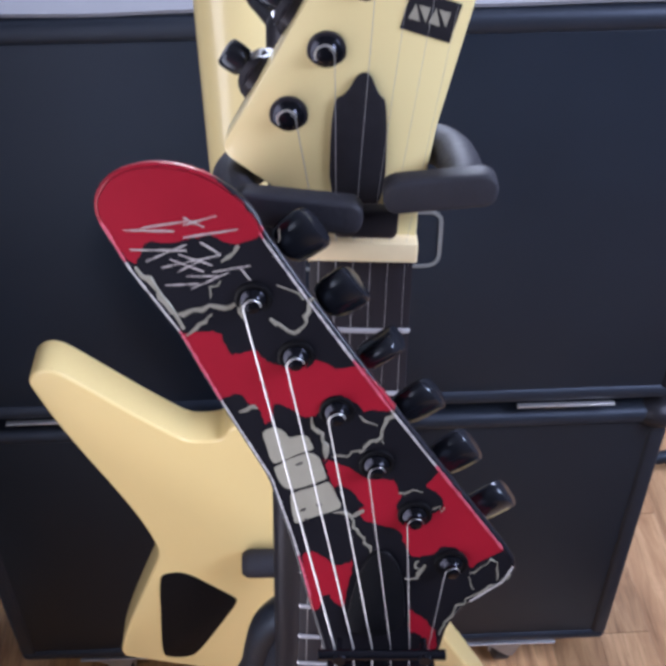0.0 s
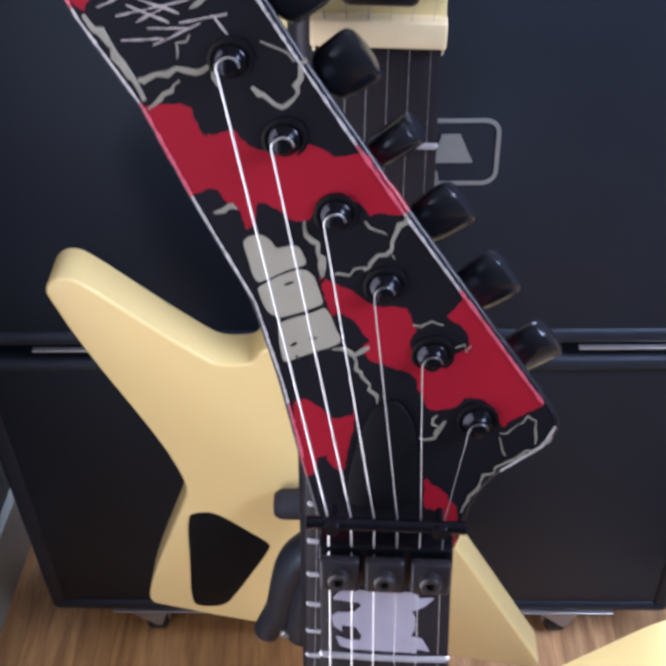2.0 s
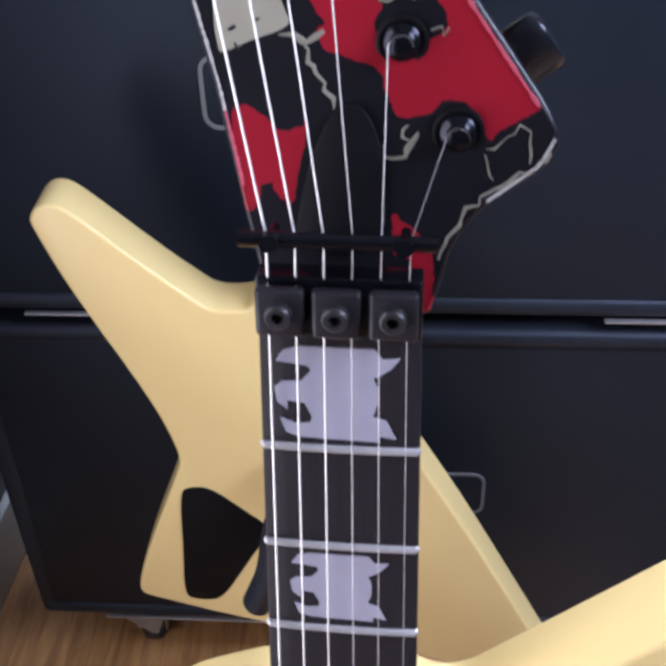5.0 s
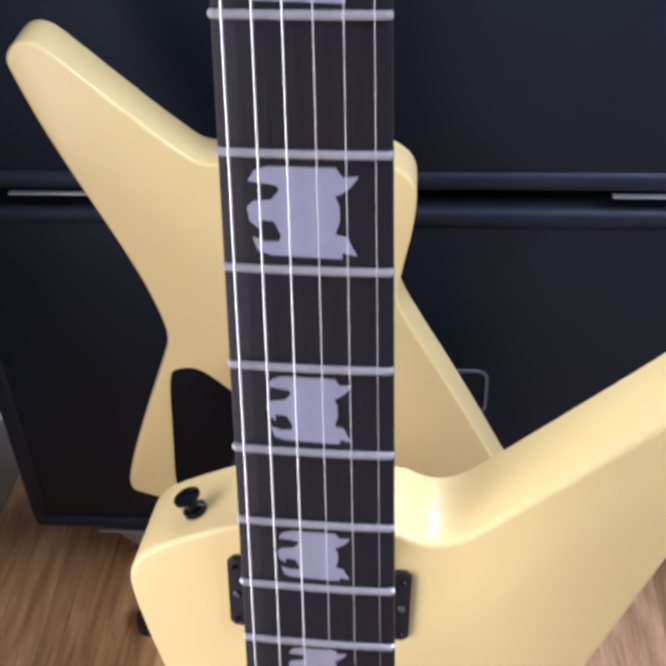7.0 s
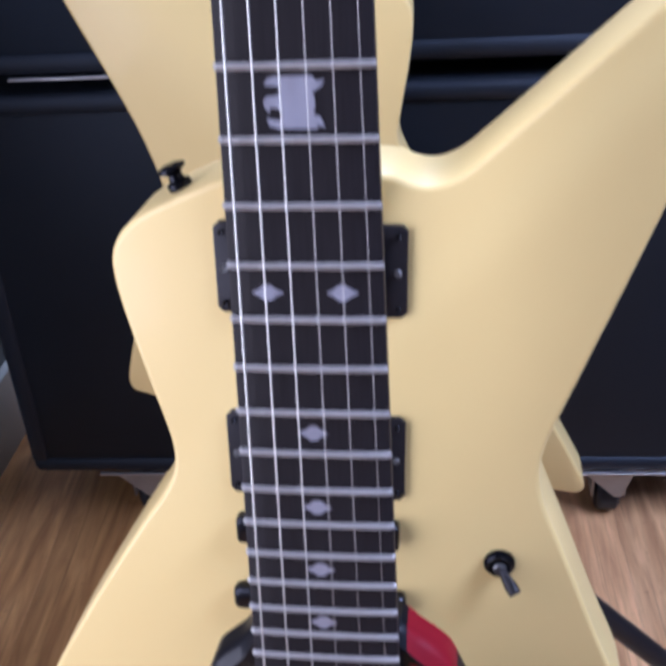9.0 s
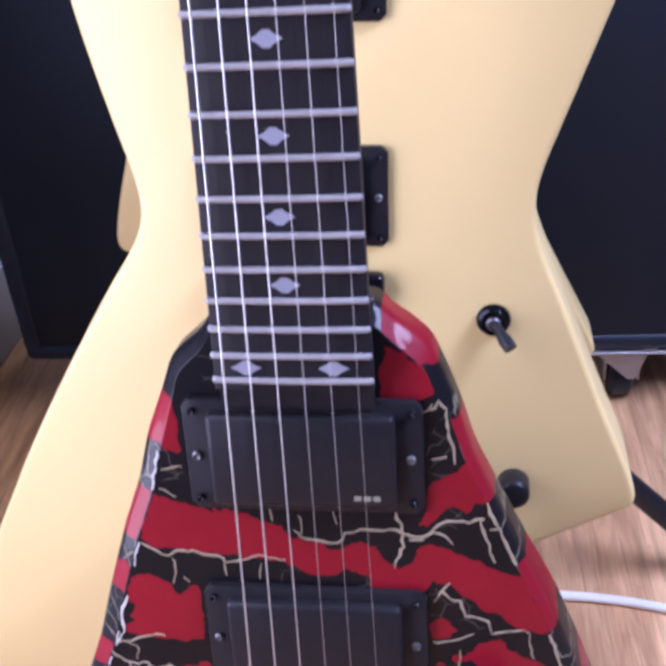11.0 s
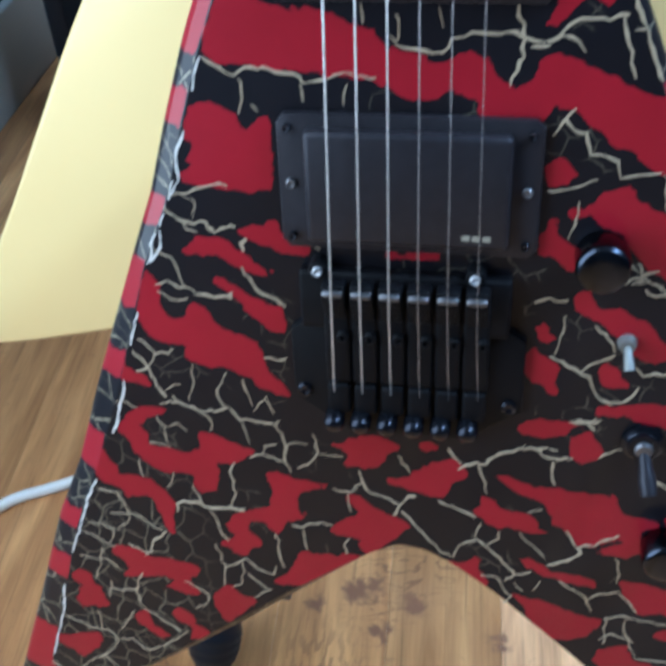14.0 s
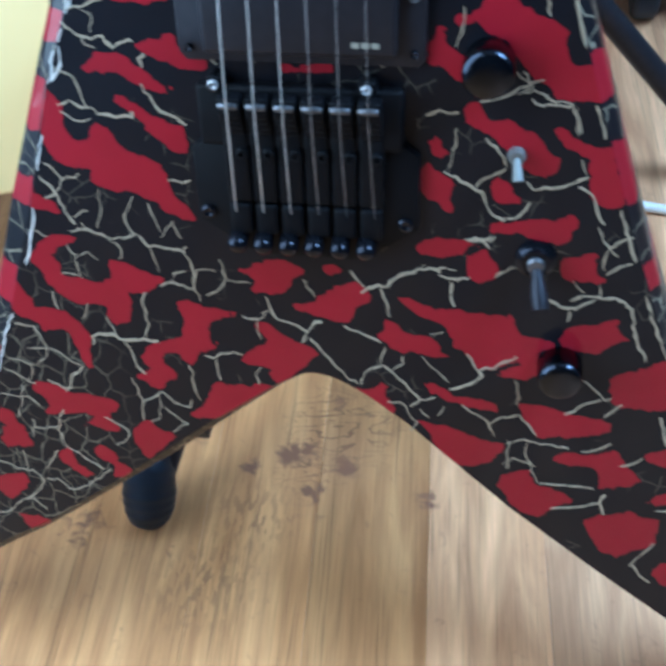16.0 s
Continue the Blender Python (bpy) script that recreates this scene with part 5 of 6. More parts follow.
red_patch(-22.6, -90.8, -18.8, -90.3, -12.8, -87.4, -9.2, -85.0, -6.7, -82.7, 0.5, -82.2, 5.3, -82.3, 5.9, -78.6, 7.8, -75.0, 6.1, -71.3, 6.9, -65.1, 11.9, -62.0, 17.9, -62.8, 20.2, -67.2, 24.8, -70.4, 24.1, -74.1, 20.9, -77.7, 17.3, -78.8, 18.4, -81.3, 22.9, -86.7, 49.0, -50.9, 41.9, -47.4, 38.4, -45.4, 36.1, -42.0, 33.3, -47.8, 29.4, -52.9, 24.5, -53.4, 21.0, -49.5, 17.9, -48.7, 11.7, -48.6, 10.3, -53.7, 7.8, -56.2, 8.9, -58.8, 5.8, -61.3, 2.1, -62.4, -4.1, -63.6, -5.9, -64.2, -9.0, -69.7, -6.6, -71.0, -9.1, -74.7, -10.9, -77.1, -13.9, -79.5, -17.0, -79.5, -17.6, -78.2, -18.8, -80.6, -21.2, -87.8)
red_patch(-30.9, -50.0, -26.4, -50.8, -22.1, -47.6, -18.9, -45.1, -15.1, -43.9, -11.3, -46.9, -11.9, -40.0, -13.2, -33.2, -14.4, -26.3, -15.7, -25.5, -19.0, -28.2, -20.9, -31.6, -22.8, -30.1, -24.8, -23.8, -27.4, -23.1, -29.8, -36.7)
red_patch(11.9, -24.4, 14.6, -21.0, 18.4, -19.8, 20.5, -16.4, 20.0, -12.8, 12.3, -12.5)
island(20, -13, 21, 0, 3)


def head_field(me):
    P = np.array([(v.co.x * 1000, -v.co.y * 1000) for v in me.vertices])
    jit = np.array([(noise.noise(Vector((x / 3.5, q / 3.5, 3.0))), noise.noise(Vector((x / 3.5, q / 3.5, 13.0)))) for x, q in P])
    return depth_in_patches(P + 0.6 * jit) / 3.0 + 0.03


bm = bmesh.new()
hp = resample(rounded(resample(flip(HEAD), 0.010), 1), 0.004)
slab(bm, hp, [(-0.0005, 0), (0.0, -0.0001), (0.00055, -0.0004), (0.0009, -0.00085), (0.0011, -0.0014), (0.0004, -0.0040), (-0.0060, -0.0138), (-0.0070, -0.0145)], head_n)
tops = sorted((f for f in bm.faces if len(f.verts) > 8), key=lambda f: -f.calc_center_median().z)[:1]
tf = tops[0]
face_bm = bmesh.new()
face_bm.faces.new([face_bm.verts.new(v.co) for v in tf.verts])
bmesh.ops.delete(bm, geom=[tf], context="FACES_ONLY")
grid_cut(face_bm, -0.106, 0.056, -0.006, 0.206, 0.0022)
bmesh.ops.triangulate(face_bm, faces=face_bm.faces[:])
me = bpy.data.meshes.new("tmp")
face_bm.to_mesh(me)
face_bm.free()
bm.from_mesh(me)
bpy.data.meshes.remove(me)
bmesh.ops.remove_doubles(bm, verts=bm.verts, dist=0.00005)
head = part("headstock", bm, CRACKLE_HEAD, red_guitar, "red and black painted headstock with pale cracks")
head.data.attributes.new("red", "FLOAT", "POINT").data.foreach_set("value", head_field(head.data))


def head_mark(name, polys, material, label, lift=0.0004):
    bm = bmesh.new()
    for poly in polys:
        slab(bm, rounded(resample(flip(poly), 0.003), 1), [(0, lift), (0, -0.0005)], head_n)
    return part(name, bm, material, head, label, smooth=False)


# three pale blocks like a row of teeth
for poly in (((-0.0455, -0.1017), (-0.0443, -0.1034), (-0.0406, -0.1046), (-0.0371, -0.1029), (-0.0354, -0.1000), (-0.0306, -0.1013), (-0.0282, -0.1007), (-0.0259, -0.0955), (-0.0319, -0.0936), (-0.0368, -0.0912), (-0.0411, -0.0893), (-0.0428, -0.0917), (-0.0439, -0.0964)),
             ((-0.0415, -0.0878), (-0.0381, -0.0894), (-0.0356, -0.0912), (-0.0307, -0.0931), (-0.0271, -0.0939), (-0.0241, -0.0920), (-0.0224, -0.0878), (-0.0210, -0.0830), (-0.0255, -0.0811), (-0.0310, -0.0792), (-0.0349, -0.0782), (-0.0383, -0.0797), (-0.0401, -0.0833)),
             ((-0.0353, -0.0761), (-0.0310, -0.0780), (-0.0261, -0.0793), (-0.0206, -0.0818), (-0.0188, -0.0794), (-0.0170, -0.0745), (-0.0151, -0.0709), (-0.0188, -0.0689), (-0.0250, -0.0669), (-0.0313, -0.0642), (-0.0338, -0.0635), (-0.0349, -0.0692))):
    head_mark("pale_block", [poly], GREY_PAINT, "flat pale grey painted block")
# pale cracks on the headstock
hn = lambda p: HB + HK * p.y + 0.0003


def head_crack(width, *mm):
    """One pale crack over the headstock; width and places in millimetres."""
    bm = bmesh.new()
    ribbon(bm, [(x / 1000, q / 1000) for x, q in zip(mm[::2], mm[1::2])], 0.72 * width / 1000, 0, 0.0011, hn)
    part("pale_crack", bm, HEAD_CRACK, head, "pale crack in the paint", smooth=False)


head_crack(2.4, -54.1, -109.9, -51.7, -112.0, -48.6, -113.1, -46.9, -112.0)
head_crack(2.6, -26.3, -108.2, -25.8, -104.2, -23.5, -100.8, -22.3, -97.3, -21.4, -91.4)
head_crack(2.6, 4.5, -110.7, 1.7, -107.3, -0.5, -103.3, -1.6, -99.3, -6.9, -96.3, -8.6, -93.9)
head_crack(1.6, -8.6, -93.7, -12.8, -92.9, -18.8, -92.0)
head_crack(0.9, -8.2, -109.5, -4.7, -106.7, -1.7, -105.0)
head_crack(0.9, 0.1, -99.9, 0.7, -97.6)
head_crack(2.2, -18.8, -68.9, -13.9, -67.8, -10.8, -66.6, -6.6, -69.2)
head_crack(1.7, -10.8, -65.9, -10.2, -62.2, -8.9, -58.4, -5.8, -54.6, -3.9, -50.1)
head_crack(2.0, 10.2, -37.9, 13.9, -38.7, 15.7, -41.4, 18.1, -44.8)
head_crack(1.0, 15.5, -46.7, 13.7, -44.7, 15.7, -42.8)
head_crack(1.6, 23.9, -12.3, 27.5, -18.0, 30.3, -23.7, 35.7, -28.6, 42.9, -32.9, 48.7, -37.8, 52.2, -40.5)
head_crack(0.8, 36.3, -40.1, 35.5, -36.0, 37.9, -33.4)
head_crack(0.8, 36.3, -40.1, 42.1, -45.5, 44.5, -46.2, 47.1, -43.0, 46.9, -37.7)
head_crack(0.9, 7.8, -76.2, 12.6, -77.5, 16.2, -77.0)
head_crack(1.0, 20.6, -70.3, 23.7, -69.2, 24.8, -70.4)
head_crack(2.4, -74.6, -148.2, -69.9, -149.8, -63.7, -151.4, -57.5, -152.2, -53.6, -153.0)
head_crack(1.8, -72.7, -141.7, -68.7, -143.4, -65.5, -145.8, -62.2, -149.0)
head_crack(3.0, -88.5, -166.1, -84.2, -161.4, -80.1, -155.1, -75.8, -148.7, -73.0, -143.4)
head_crack(1.3, -38.1, -160.1, -32.8, -157.7, -29.0, -154.5)
head_crack(2.2, -25.9, -155.3, -27.5, -150.6, -27.6, -145.7, -33.0, -141.7, -36.9, -144.1, -41.4, -147.4)
head_crack(1.8, -58.3, -169.5, -52.9, -171.0, -51.7, -174.4)
head_crack(1.0, -63.5, -154.6, -61.8, -158.6, -58.6, -161.7)
head_crack(0.8, -38.4, -179.4, -37.7, -175.6)
head_crack(2.2, -50.4, -157.0, -52.8, -154.6, -52.9, -149.8, -50.7, -147.4)
# the silver pen mark, as plain bars
for pts in (((-0.0923, -0.1800), (-0.0743, -0.1795)), ((-0.0862, -0.1806), (-0.0696, -0.1832)), ((-0.0710, -0.1844), (-0.0637, -0.1810)), ((-0.0712, -0.1817), (-0.0591, -0.1850)), ((-0.0714, -0.1772), (-0.0518, -0.1802)),
            ((-0.0905, -0.1729), (-0.0702, -0.1726)), ((-0.0848, -0.1688), (-0.0701, -0.1749)), ((-0.0796, -0.1664), (-0.0582, -0.1710)), ((-0.0764, -0.1695), (-0.0645, -0.1648)), ((-0.0785, -0.1599), (-0.0663, -0.1605)),
            ((-0.0694, -0.1586), (-0.0554, -0.1648)), ((-0.0655, -0.1757), (-0.0582, -0.1710)), ((-0.0733, -0.1711), (-0.0614, -0.1672)), ((-0.0615, -0.1648), (-0.0477, -0.1671)), ((-0.0737, -0.1649), (-0.0643, -0.1695)),
            ((-0.0523, -0.1672), (-0.0479, -0.1617)), ((-0.0707, -0.1633), (-0.0585, -0.1633))):
    bm = bmesh.new()
    ribbon(bm, pts, 0.0006, 0, 0.0001, hn)
    part("pen_mark", bm, SILVER_PEN, head, "silver pen bar", smooth=False)
# highlights painted as thin bands along the headstock's edges
for pts in (((-0.0445, -0.1790), (-0.0265, -0.1527), (0.0044, -0.1097), (0.0484, -0.0518)), ((-0.1000, -0.1830), (-0.0908, -0.1657), (-0.0738, -0.1417), (-0.0592, -0.1132), (-0.0423, -0.0830), (-0.0344, -0.0570), (-0.0279, -0.0300)), ((0.0530, -0.0440), (0.0492, -0.0370), (0.0364, -0.0276))):
    # pale where the paint is black, coral where it is red
    run, was = [], None
    fine_pts = [Vector(a).lerp(Vector(c), k / 24) for a, c in zip(pts, pts[1:]) for k in range(24)] + [Vector(pts[-1])]
    reds = depth_in_patches(np.array([(p.x * 1000, p.y * 1000) for p in fine_pts])) > -1.5
    for p, is_red in zip(fine_pts + [None], list(reds) + [None]):
        if was is not None and is_red != was and len(run) > 2:
            bm = bmesh.new()
            ribbon(bm, [tuple(q) for q in run], 0.0010 if was else 0.0008, 0, 0.00005, hn)
            part("edge_line", bm, CORAL_GLINT if was else HEAD_GLINT, head, "thin painted highlight along the edge", smooth=False)
            run = run[-1:]
        elif was is not None and is_red != was:
            run = run[-1:]
        run, was = run + [p], is_red
for x, q, dx, dq in ((-0.0315, -0.0690, 0.0022, -0.0012), (-0.0255, -0.0715, 0.0026, -0.0006), (-0.0300, -0.0660, 0.0012, 0.0018), (-0.0330, -0.0890, 0.0030, -0.0010)):
    bm = bmesh.new()
    ribbon(bm, [(x, q), (x + dx, q + dq)], 0.0009, 0, 0.0003, lambda p: hn(p) + 0.0003)
    part("dark_fleck", bm, BLACK, head, "small dark fleck in the pale paint", smooth=False)
# truss rod cover
bm = bmesh.new()
slab(bm, rounded(flip([(-0.0142, -0.013), (-0.0127, -0.026), (-0.0092, -0.040), (-0.0045, -0.0505), (0.0014, -0.0530), (0.0066, -0.0475), (0.0098, -0.0365), (0.0104, -0.013)]), 2), edge_round(0.0008, 0.002, 2), lambda p: head_n(p) + 0.0022)
part("truss_rod_cover", bm, BRIDGE_BLACK, head, "black plastic cover plate")

POSTS = []
for k in range(6):
    x, s = -0.0472 + 0.01510 * k, -0.1545 + 0.02190 * k
    face = HB + HK * s
    tuner(red_guitar, x, s, face, (0.81, -0.585), 0.0060, 0.0165, lift=(0.001, 0.0042), twist=(8, 10, 74, 22, 12, 26)[k])
    POSTS.append(gl(x - 0.0031, s + 0.0004, face + 0.0042))

# locking nut and string retainer
bm = bmesh.new()
box(bm, -0.0212, 0.0212, -0.0005, 0.0160, -0.008, 0.0008, 0.0008)
nut = part("locking_nut", bm, BLACK_METAL, red_guitar, "black locking nut with three clamps")
for x in (-0.0143, 0.0, 0.0143):
    part("clamp", box(bmesh.new(), x - 0.0062, x + 0.0062, 0.0015, 0.0148, 0.0026, 0.0062, 0.0012), BLACK, nut)
    part("clamp_screw", lathe(bmesh.new(), [(0.0034, 0), (0.0034, 0.0030), (0.0028, 0.0036), (0.0016, 0.0036), (0.0013, 0.0012)], 18, Matrix.Translation((x, 0.0085, 0.0058))), CLAMP_SCREW, nut)
bm = bmesh.new()
tube(bm, [(-0.0245, 0.0265, 0.0015), (0.0245, 0.0265, 0.0015)], 0.0021, 12)
for x in (-0.0165, 0.0165):
    lathe(bm, [(0.0013, -0.006), (0.0013, 0.0025), (0.0026, 0.003), (0.0024, 0.0048)], 12, Matrix.Translation((x, 0.0265, 0)))
part("string_retainer", bm, BLACK_METAL, red_guitar, "black string retainer bar")

pickup(red_guitar, 0.4985, 0.5465, FACE)
pickup(red_guitar, 0.5840, 0.6350, FACE)

# tremolo bridge
bm = bmesh.new()
slab(bm, rounded(flip([(-0.045, 0.655), (0.0445, 0.655), (0.0445, 0.7180), (-0.0445, 0.7180)]), 1), edge_round(0.001, 0.006, 2), lambda p: FACE + 0.0035)
bridge = part("bridge", bm, BRIDGE_BLACK, red_guitar, "black double-locking tremolo bridge")
part("base_plate", box(bmesh.new(), -0.040, 0.038, -0.668, -0.6435, FACE, FACE + 0.0060, 0.0015), BRIDGE_BLACK, bridge)
for x, s in ((-0.0325, 0.6425), (0.0248, 0.6425)):
    part("pivot_post", lathe(bmesh.new(), [(0.0036, 0), (0.0036, 0.0066), (0.0030, 0.0074), (0.0021, 0.0074)], 18, Matrix.Translation(gl(x, s, FACE))), BRIDGE_BLACK, bridge)
    part("pivot_screw", lathe(bmesh.new(), [(0.0020, 0.0070), (0.0020, 0.0082), (0.0014, 0.0087), (0.0006, 0.0080)], 14, Matrix.Translation(gl(x, s, FACE))), ZINC, bridge, "small bright hex screw")
for k in range(6):
    x = -0.0262 + 0.01048 * k
    bm = bmesh.new()
    box(bm, x - 0.0048, x + 0.0048, -0.692, -0.652, FACE + 0.003, FACE + 0.0068, 0.0012)
    for step in range(4):
        box(bm, x - 0.0043, x + 0.0043, -0.6535 - 0.003 * step, -0.6455 - 0.003 * step, FACE + 0.006, FACE + 0.0128 - 0.0018 * step, 0.0009)
    sd = part("saddle", bm, BRIDGE_BLACK, bridge)
    bm = bmesh.new()
    tube(bm, [gl(x - 0.0032, 0.6485, FACE + 0.0128), gl(x - 0.0018, 0.6483, FACE + 0.0134), gl(x + 0.0018, 0.6483, FACE + 0.0134), gl(x + 0.0032, 0.6485, FACE + 0.0128)], 0.0013, 10)
    part("saddle_crown", bm, GUNMETAL, sd)
    part("saddle_screw", lathe(bmesh.new(), [(0.0024, 0), (0.0024, 0.0020), (0.0018, 0.0026), (0.0010, 0.0026), (0.0009, 0.001)], 14, Matrix.Translation(gl(x + 0.0024, 0.6700, FACE + 0.0062))), BRIDGE_BLACK, sd)
    bm = bmesh.new()
    box(bm, x - 0.0044, x + 0.0044, -0.7060, -0.6925, FACE + 0.003, FACE + 0.0078, 0.0014)
    tuner_block = part("fine_tuner", bm, BRIDGE_BLACK, bridge)
    part("tuner_knob", lathe(bmesh.new(), [(0.0030, -0.004), (0.0040, -0.002), (0.0042, 0.0035), (0.0038, 0.0052), (0.0026, 0.0064), (0.0008, 0.0068)], 16, Matrix.Translation(gl(x - 0.002, 0.7085, FACE + 0.0065)) @ pose(0, 0, 0, 22)), BLACK_METAL, tuner_block)
for x, s in ((-0.0405, 0.6985), (0.0395, 0.7000)):
    part("screw", lathe(bmesh.new(), [(0.0030, 0), (0.0030, 0.0010), (0.0020, 0.0016), (0.0008, 0.0010)], 14, Matrix.Translation(gl(x, s, FACE + 0.0034))), BLACK_METAL, bridge)

strings(red_guitar, 0.0176, 0.0262, 0.648, 0.0025, POSTS, (lambda a: [gl(a * 1.02, -0.0265, -0.0010)], lambda c: [gl(c * 1.004, 0.653, 0.0021), gl(c * 1.03, 0.675, -0.0010), gl(c * 1.06, 0.694, -0.0040), gl(c * 1.065, 0.6985, -0.0080)]))

knob(red_guitar, 0.0680, 0.6330, FACE)
knob(red_guitar, 0.1060, 0.7660, FACE)
toggle(red_guitar, 0.0915, 0.7140, FACE, (0.003, -0.0145, 0.011), "black three-way toggle switch")
mini = part("mini_switch", lathe(bmesh.new(), [(0.0036, 0), (0.0036, 0.0012), (0.0030, 0.0022), (0.0028, 0.0040)], 14, Matrix.Translation(gl(0.0805, 0.6690, FACE))), DULL_ZINC, red_guitar, "small bright toggle switch")
part("lever", tube(bmesh.new(), [gl(0.0805, 0.669, FACE + 0.003), gl(0.0810, 0.6720, FACE + 0.0065), gl(0.0816, 0.6755, FACE + 0.0090)], [0.0013, 0.0018, 0.0021], 10), DULL_ZINC, mini)


# --- cream guitars ---
def short_tuner_row(parent, x0, s0, dx, ds, n, k_face, b_face, axis):
    out = []
    for k in range(n):
        x, s = x0 + dx * k, s0 + ds * k
        f = b_face + k_face * s
        t = tuner(parent, x, s, f, axis, 0.0055, 0.0265, 1.3, 0.62, 0.0095)
        coil = [gl(x - 0.0005 + 0.0037 * math.cos(a), s - 0.0037 * math.sin(a), f + 0.0046) for a in (radians(15 + 20 * j) for j in range(11))]
        part("string_coil", tube(bmesh.new(), coil, 0.00045, 6), WOUND, t, "bright turn of string round the post")
        out.append(gl(x + 0.0031, s + 0.0005, f + 0.0040))
    return out


cream = thing("electric_guitar", pose(-0.007, 0.1256, 1.1316, 83.2) @ pose(0, 0, 0, 0, 0, -1.6), "cream lacquered angular electric guitar hanging face out on its stand", "electric guitar")
BF = -0.016
BOUT = [(0.036, 0.4520), (0.0470, 0.4575), (0.0570, 0.4590), (0.0690, 0.4540), (0.0830, 0.4410), (0.1440, 0.3835), (0.1640, 0.3640), (0.1800, 0.3540), (0.1960, 0.3600), (0.1950, 0.3760), (0.1788, 0.4160), (0.1570, 0.4815), (0.1262, 0.5700), (0.1170, 0.5960), (0.1155, 0.6120),
        (0.1188, 0.6300), (0.1325, 0.6610), (0.1565, 0.7220), (0.1695, 0.7500), (0.1765, 0.7690), (0.1755, 0.7780), (0.1660, 0.7830), (0.1249, 0.8060), (0.040, 0.860), (-0.040, 0.900), (-0.1595, 0.9335), (-0.2350, 0.9535), (-0.2505, 0.9500), (-0.2505, 0.9300), (-0.2420, 0.9150),
        (-0.2105, 0.8580), (-0.1830, 0.8035), (-0.1534, 0.7450), (-0.1048, 0.6637), (-0.0840, 0.6340), (-0.0775, 0.6175), (-0.0788, 0.6000), (-0.0869, 0.5700), (-0.0960, 0.5320), (-0.1005, 0.5070), (-0.0990, 0.4930), (-0.0900, 0.4800), (-0.0640, 0.4665), (-0.0370, 0.4550)]
bm = bmesh.new()
slab(bm, resample(rounded(flip(BOUT), 2), 0.006), [(o - 0.001, z) for o, z in edge_round(0.003, 0.052, 4)], lambda p: BF)
part("body", bm, CREAM, cream, "cream lacquered body with a long pointed horn")
neck_back(cream, CREAM, 0.49, "cream painted neck")
fretboard(cream, EBONY, 22, False)
BHEAD = [(0.0220, 0.006), (0.0222, -0.0184), (0.0276, -0.0538), (0.0397, -0.1035), (0.0560, -0.165), (0.0700, -0.215), (0.0740, -0.232), (0.0640, -0.226), (0.0400, -0.196), (-0.0216, -0.102), (-0.0559, -0.0446), (-0.0550, -0.0400), (-0.0300, -0.0230), (-0.0232, -0.0080), (-0.0222, 0.006)]
bm = bmesh.new()
slab(bm, resample(rounded(resample(flip(BHEAD), 0.006), 1), 0.006), edge_round(0.0012, 0.0145, 2), lambda p: -0.0040 - 0.16 * max(0, p.y - 0.004))
bh = part("headstock", bm, CREAM_HEAD, cream, "cream pointed headstock")
part("nut", box(bmesh.new(), -0.0225, 0.0225, -0.0005, 0.0085, -0.007, 0.0022, 0.0008), BONE, cream, "cream plastic nut")
bm = bmesh.new()
slab(bm, rounded(flip([(-0.0140, -0.016), (-0.0140, -0.0630), (-0.0080, -0.0660), (-0.0040, -0.0740), (0.0010, -0.0740), (0.0040, -0.0660), (0.0082, -0.0630), (0.0082, -0.016)]), 2), edge_round(0.0007, 0.0016, 2), lambda p: -0.0040 - 0.16 * max(0, p.y - 0.004) + 0.0024)
part("truss_rod_cover", bm, BLACK, bh, "black bullet-shaped cover plate")
bm = bmesh.new()
slab(bm, flip([(0.011, -0.090), (0.030, -0.085), (0.034, -0.099), (0.015, -0.104)]), [(0, 0.0004), (0, -0.0006)], lambda p: -0.0040 - 0.16 * (p.y - 0.004))
part("logo_patch", bm, BLACK, bh, "dark printed patch", smooth=False)
bm = bmesh.new()
for a, q, up in ((0.0140, 0.0, 1), (0.0178, 0.0008, -1), (0.0216, 0.0016, 1), (0.0254, 0.0024, -1)):
    slab(bm, flip([(a, q - 0.0965 + 0.0028 * up), (a + 0.0044, q - 0.0955 + 0.0028 * up), (a + 0.0028, q - 0.0960 - 0.0030 * up)]), [(0, 0.0007), (0, -0.0002)], lambda p: -0.0040 - 0.16 * (p.y - 0.004))
part("logo_mark", bm, GREY_PAINT, bh, "pale plain bars", smooth=False)
bp = short_tuner_row(cream, -0.0303, -0.0565, 0.0142, -0.0245, 6, 0.16, -0.0034, (-0.82, -0.57))
strings(cream, 0.0176, 0.0255, 0.640, 0.0040, bp, (lambda a: [gl(a, -0.008, 0.0008)], lambda c: [gl(c, 0.69, -0.010)]), -1, 0.6)
pickup(cream, 0.4775, 0.5245, BF, 0.0462, 0.0350, False)
pickup(cream, 0.5805, 0.6300, BF, 0.0462, 0.0350, False)
bm = bmesh.new()
box(bm, -0.0440, 0.0440, -0.6600, -0.6430, BF, BF + 0.010, 0.003)
box(bm, -0.0480, 0.0480, -0.7050, -0.6900, BF, BF + 0.011, 0.004)
part("bridge", bm, BLACK_METAL, cream, "black bridge and tailpiece")
toggle(cream, 0.0974, 0.6685, BF, (0.0085, -0.0085, 0.011), "black toggle switch")
knob(cream, 0.1110, 0.7640, BF, 0.0085, 0.015, "plain black knob", BLACK)
